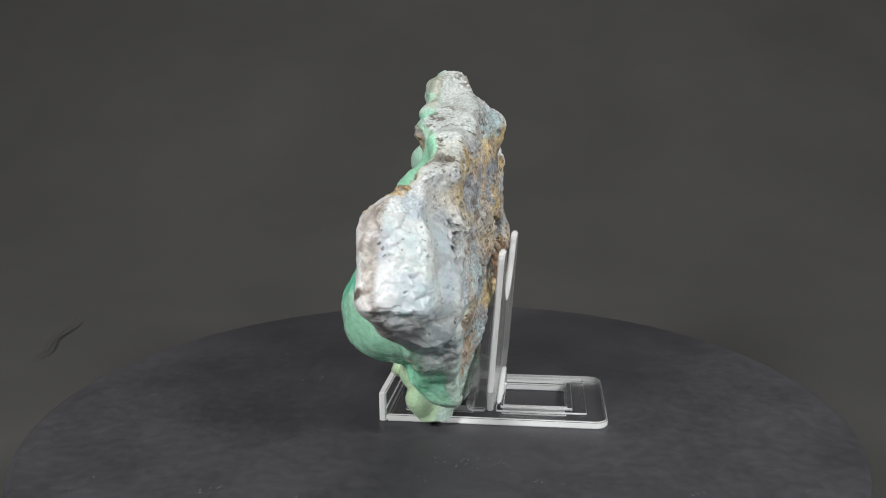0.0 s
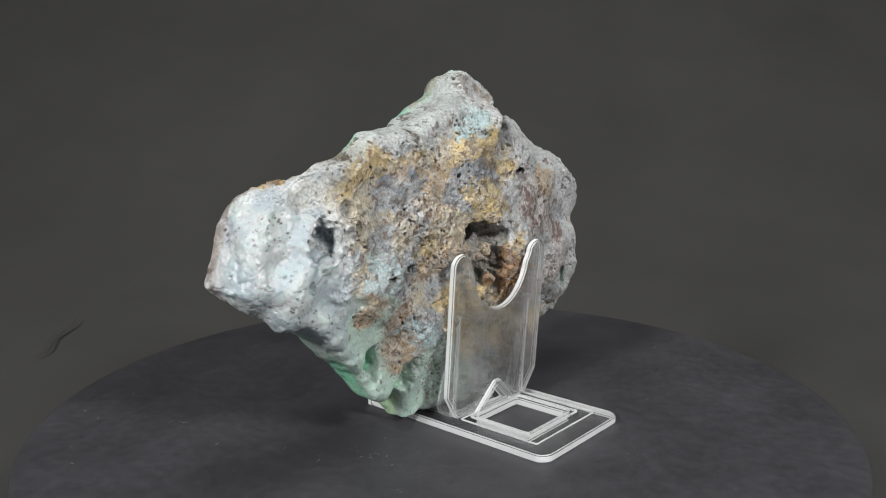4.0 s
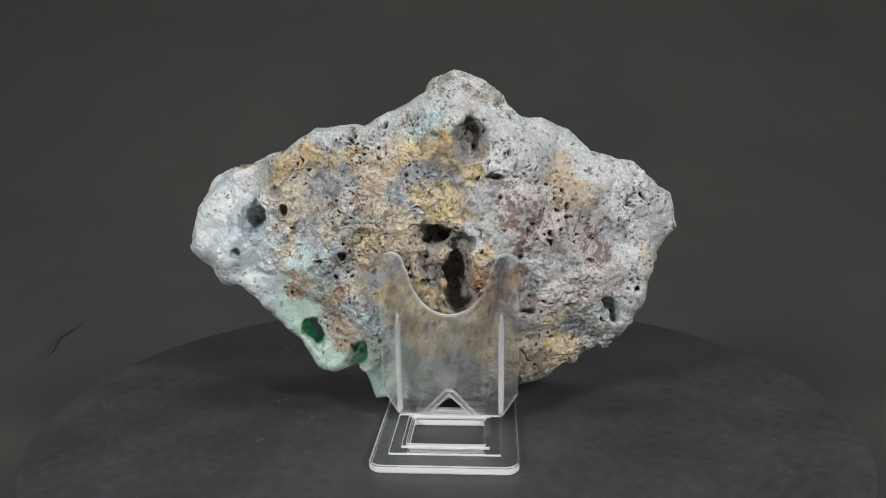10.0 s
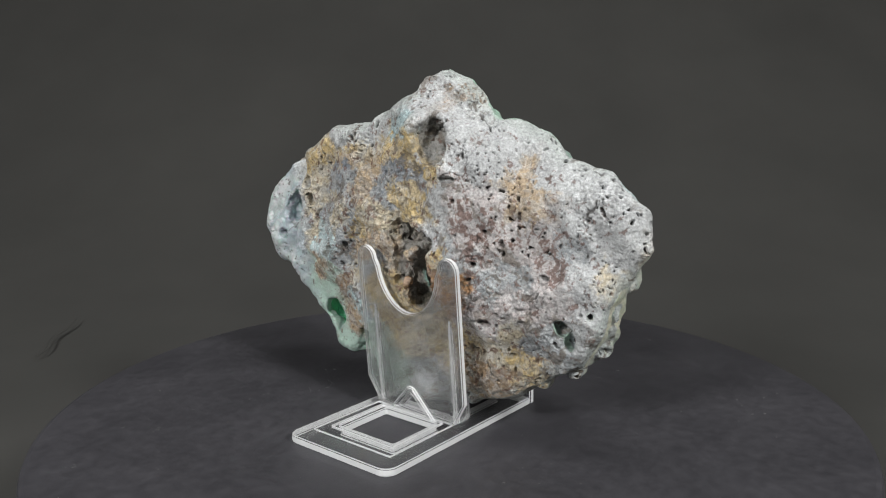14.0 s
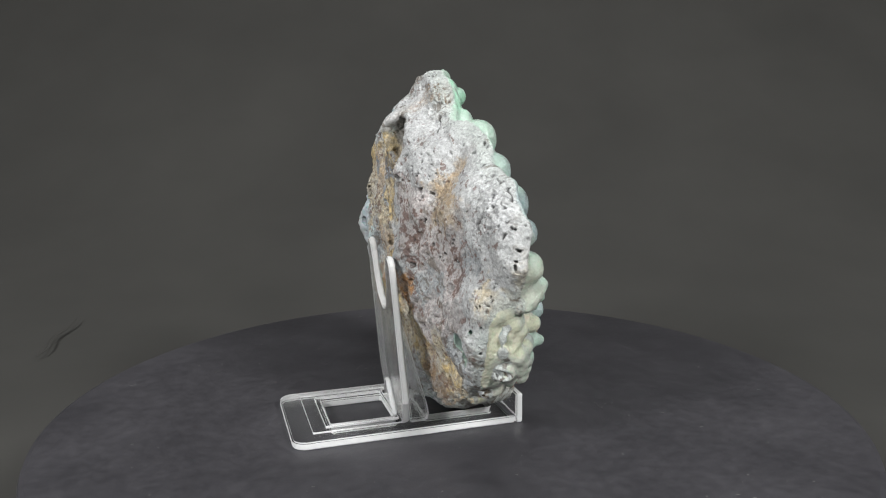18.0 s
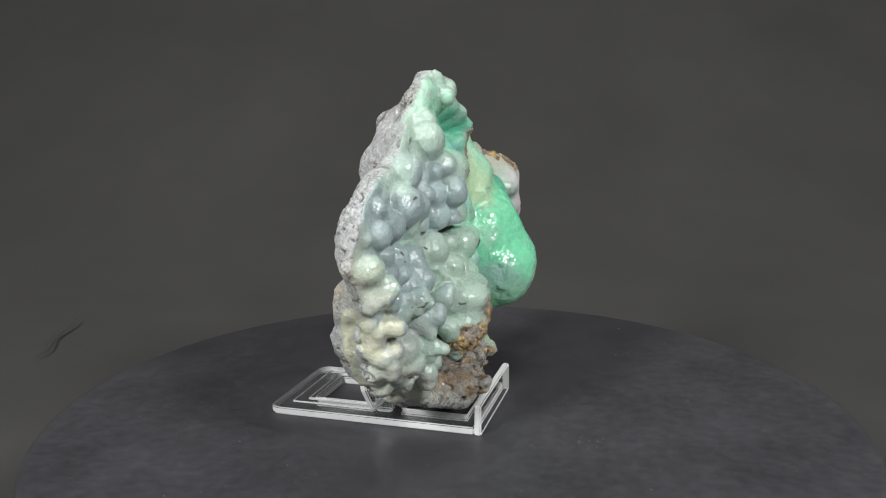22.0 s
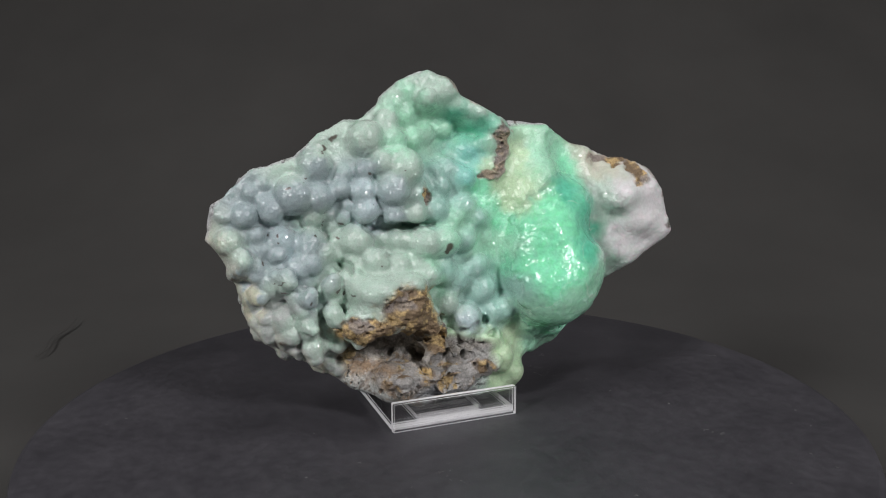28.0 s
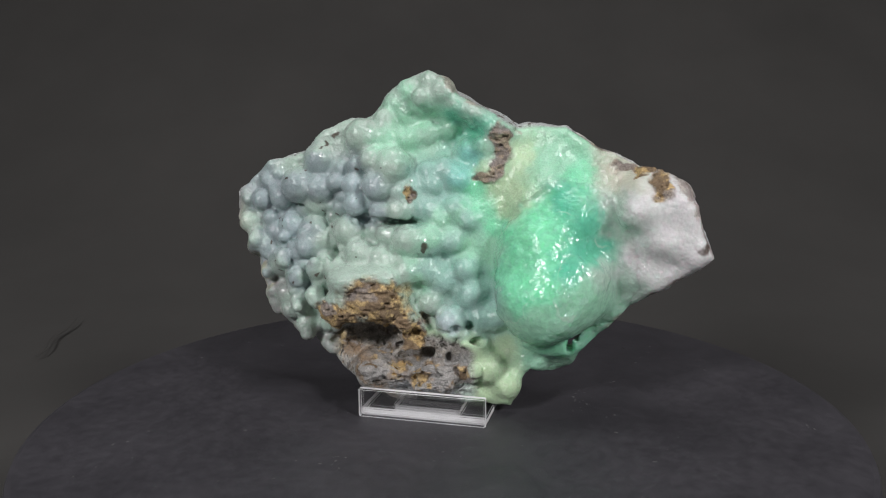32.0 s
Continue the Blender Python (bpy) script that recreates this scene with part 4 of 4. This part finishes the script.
    bcol = np.array((0.21, 0.15, 0.09)) * (1 - bt) + np.array((0.52, 0.38, 0.18)) * bt
    ash = step(0.1, 0.5, fbm(pos, 0.2, 3, 91.0))[:, None]
    bcol = bcol + (np.array((0.30, 0.27, 0.25)) - bcol) * ash * 0.8
    grit2 = step(-0.15, 0.25, fbm(pos, 0.28, 4, 87.0, 0.6))[:, None] * (patch == 1)[:, None]
    bcol = bcol + (np.array((0.34, 0.34, 0.33)) - bcol) * 0.85 * grit2
    ashy = (patch == 2)[:, None]
    bcol = np.where(ashy, 0.35 * bcol + 0.65 * np.array((0.27, 0.25, 0.24)), bcol)
    col = col * (1 - brown)[:, None] + bcol * brown[:, None]

    mineral = tagged(new("mineral_specimen"), "rough slab of grey rock crusted with green and blue botryoidal chalcedony", "mineral")
    def settle(m):
        for _ in range(6):
            f = m[quads].mean(1)
            m = sum(np.bincount(quads[:, k], f, len(m)) for k in range(4)) / valence
        return m

    valence = sum(np.bincount(quads[:, k], minlength=len(pos)) for k in range(4))

    brown, green, crust = settle(brown), settle(green), settle(np.maximum(crust, skin))
    kind = np.where(brown > 0.5, 3 + patch, np.where(green > 0.5, 2, np.where(crust > 0.5, 1, 0)))
    fk = np.median(kind[quads], axis=1).astype(int)
    centre = pos[quads].mean(1)
    lilt = fbm(centre, 0.2, 2, 29.0)
    behind = (centre[:, 0] - front[np.clip(((centre[:, 1] - GY[0]) / STEP).astype(int), 0, len(GY) - 1), np.clip(((centre[:, 2] - GZ[0]) / STEP).astype(int), 0, len(GZ) - 1)])
    fk = np.where((fk == 1) & (centre[:, 1] + 2 * lilt < -54), 8, fk)
    fk = np.where((fk == 1) & (centre[:, 1] + 2 * lilt > 22), 9, fk)
    fk = np.where((fk == 1) & (centre[:, 1] < -18) & (centre[:, 2] < 50) & (behind > 4), 10, fk)
    names = (("matrix_rock", M_ROCK, "pitted grey matrix rock with ochre and red stains"),
             ("mint_crust", M_GRAPE, "glossy mint green botryoidal chalcedony crust"),
             ("green_boss", M_GREEN, "smooth translucent bright green chrysoprase boss"),
             *[("ironstone_patch", M_BROWN, "rough layered brown ironstone patch")] * 5,
             ("quartz_end", M_QUARTZ, "milky white quartz end of the stone"),
             ("blue_crust", M_GRAPE, "pale blue-grey grape-like chalcedony crust"),
             ("mint_skin", M_GRAPE, "smooth pale mint skin round the lower edge"))
    for g in range(3, 8):
        sel = quads[fk == g]
        used, inv = np.unique(sel, return_inverse=True)
        inv = inv.reshape(-1, 4)
        lab = np.arange(len(used))
        for _ in range(400):
            low = lab[inv].min(1)
            new_lab = lab.copy()
            for k in range(4):
                np.minimum.at(new_lab, inv[:, k], low)
            if (new_lab == lab).all():
                break
            lab = new_lab
        first = lab[inv[:, 0]]
        keep = first == np.bincount(first).argmax()
        where_g = np.flatnonzero(fk == g)
        fk[where_g[~keep]] = 1
    for i, (name, material, label) in enumerate(names):
        q = quads[fk == i]
        used, inv = np.unique(q, return_inverse=True)
        me = bpy.data.meshes.new(name)
        me.vertices.add(len(used))
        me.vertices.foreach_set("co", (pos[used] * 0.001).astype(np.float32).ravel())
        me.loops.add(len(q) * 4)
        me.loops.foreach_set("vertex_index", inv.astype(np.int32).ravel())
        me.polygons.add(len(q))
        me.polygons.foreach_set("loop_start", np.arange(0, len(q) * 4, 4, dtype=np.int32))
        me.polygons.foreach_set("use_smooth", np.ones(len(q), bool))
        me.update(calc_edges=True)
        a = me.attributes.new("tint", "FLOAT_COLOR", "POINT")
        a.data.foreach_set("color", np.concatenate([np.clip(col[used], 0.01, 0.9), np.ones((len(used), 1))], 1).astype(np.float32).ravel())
        me.normals_split_custom_set_from_vertices(nor[used])
        me.materials.append(material)
        ob = new(name, me)
        ob.parent = mineral
        tagged(ob, label)
    return mineral


BROWN = [(0, 19, 38.5, 11, 6.5), (0, 31, 32.5, 9, 4.5), (0, 14, 32, 7, 5), (0, 7.5, 26, 4.5, 7), (1, 17, 15.5, 10, 4.5), (1, 2, 13, 8, 3.5), (1, -6, 14.5, 7, 2.8), (2, -18.5, 85, 3.2, 7), (2, -17.5, 77.5, 3, 3.5), (2, -13, 75, 3.6, 1.8),
         (3, 9, 70.5, 1.7, 3.4), (4, -64, 73, 3, 4), (4, -58, 78.5, 8, 2)]
# Bubbles on the side of the broad end: x, y, z, radius.
SIDE_GRAPES = [(0.5, 46, 46.4, 3.4), (6.5, 53, 43, 2.8), (-6.8, 40, 46, 2.8), (-2, 46, 35.3, 3.6), (6.5, 53, 35.6, 3.6), (-2, 44.5, 26.8, 3.4), (4.5, 48, 26.6, 3.4), (-7, 40, 38, 2.8),
               (4, 53, 54, 2.6), (10, 59, 51.5, 2.6), (10, 59, 41.4, 2.8), (9, 57, 31, 3.0), (2, 52, 30, 2.6)]
SPECKS = [(34.3, 87.4, 1.1), (41, 60, 0.8), (33, 63, 0.6), (50, 73, 0.8), (4, 54, 1.3), (39, 45, 1.0), (36, 43.5, 0.8), (-76, 57, 1.8), (38, 84, 0.8)]
HOLLOWS = [((18, 7, 86.6), (9, 5.6, 7.0)), ((19, -1.5, 57.5), (14, 8, 4.4)), ((19, 3, 48), (14, 4.8, 8)), ((16, 4, 40), (10, 5.5, 5)), ((18, -5, 48), (7, 4.5, 7)), ((17, 5, 56), (9, 4, 3)),
           ((4, -58, 62), (8, 4.2, 5.6)), ((6, -51, 71), (3, 1.6, 1.8)), ((8, -48.5, 66), (4, 1.2, 2)), ((10, -31, 52), (3.5, 1.6, 1.6)),
           ((-1, -42, 27.5), (11, 3.2, 4.2)), ((-1, -40, 24), (11, 2.2, 3.5)), ((6, -27, 19), (7, 3.5, 6)), ((6, -29.5, 13), (7, 3, 5)), ((19, 14, 76), (3, 3, 1)), ((17, 25, 35), (3, 2.2, 1.6)), ((16, 48, 37), (4, 2, 2)),
           ((18, 46, 71), (3, 1, 1.6)), ((15, 57, 41.5), (5, 2.2, 2.4)), ((16, 51, 34), (5, 1.2, 3)), ((12, 59, 30), (4, 3, 1.6)), ((17, 31, 56), (2, 0.9, 1.2)), ((18, 55, 60), (3, 1.4, 1.4)), ((3, -64, 52.5), (2.5, 1.4, 1.4)),
           ((-12, 22, 27), (9, 12, 3.6)), ((-8, 8, 20), (7, 6, 2.2)), ((-10, 30, 20), (6, 4, 2)), ((-9, 33, 52), (4, 2, 3)), ((-9, 17, 61), (9, 11, 1.7)), ((-4, 34, 50.2), (6, 1.6, 2.6)), ((-6, 32, 21), (7, 5, 3.4)), ((-20, -38, 24.5), (6, 9, 1.5)), ((-14, -52, 31), (6, 6, 1.6))]
SPECKS += [(rng.uniform(14, 62), rng.uniform(40, 84), rng.uniform(0.35, 0.75)) for _ in range(16)]
mineral = build_mineral()


# ---- turning ----
def motions():
    for thing in (platter, stand, mineral):
        walk(thing, [(2.0 * i, pose(0, 0, 0, 0, 0, a)) for i, a in enumerate(TURN)])


motions()
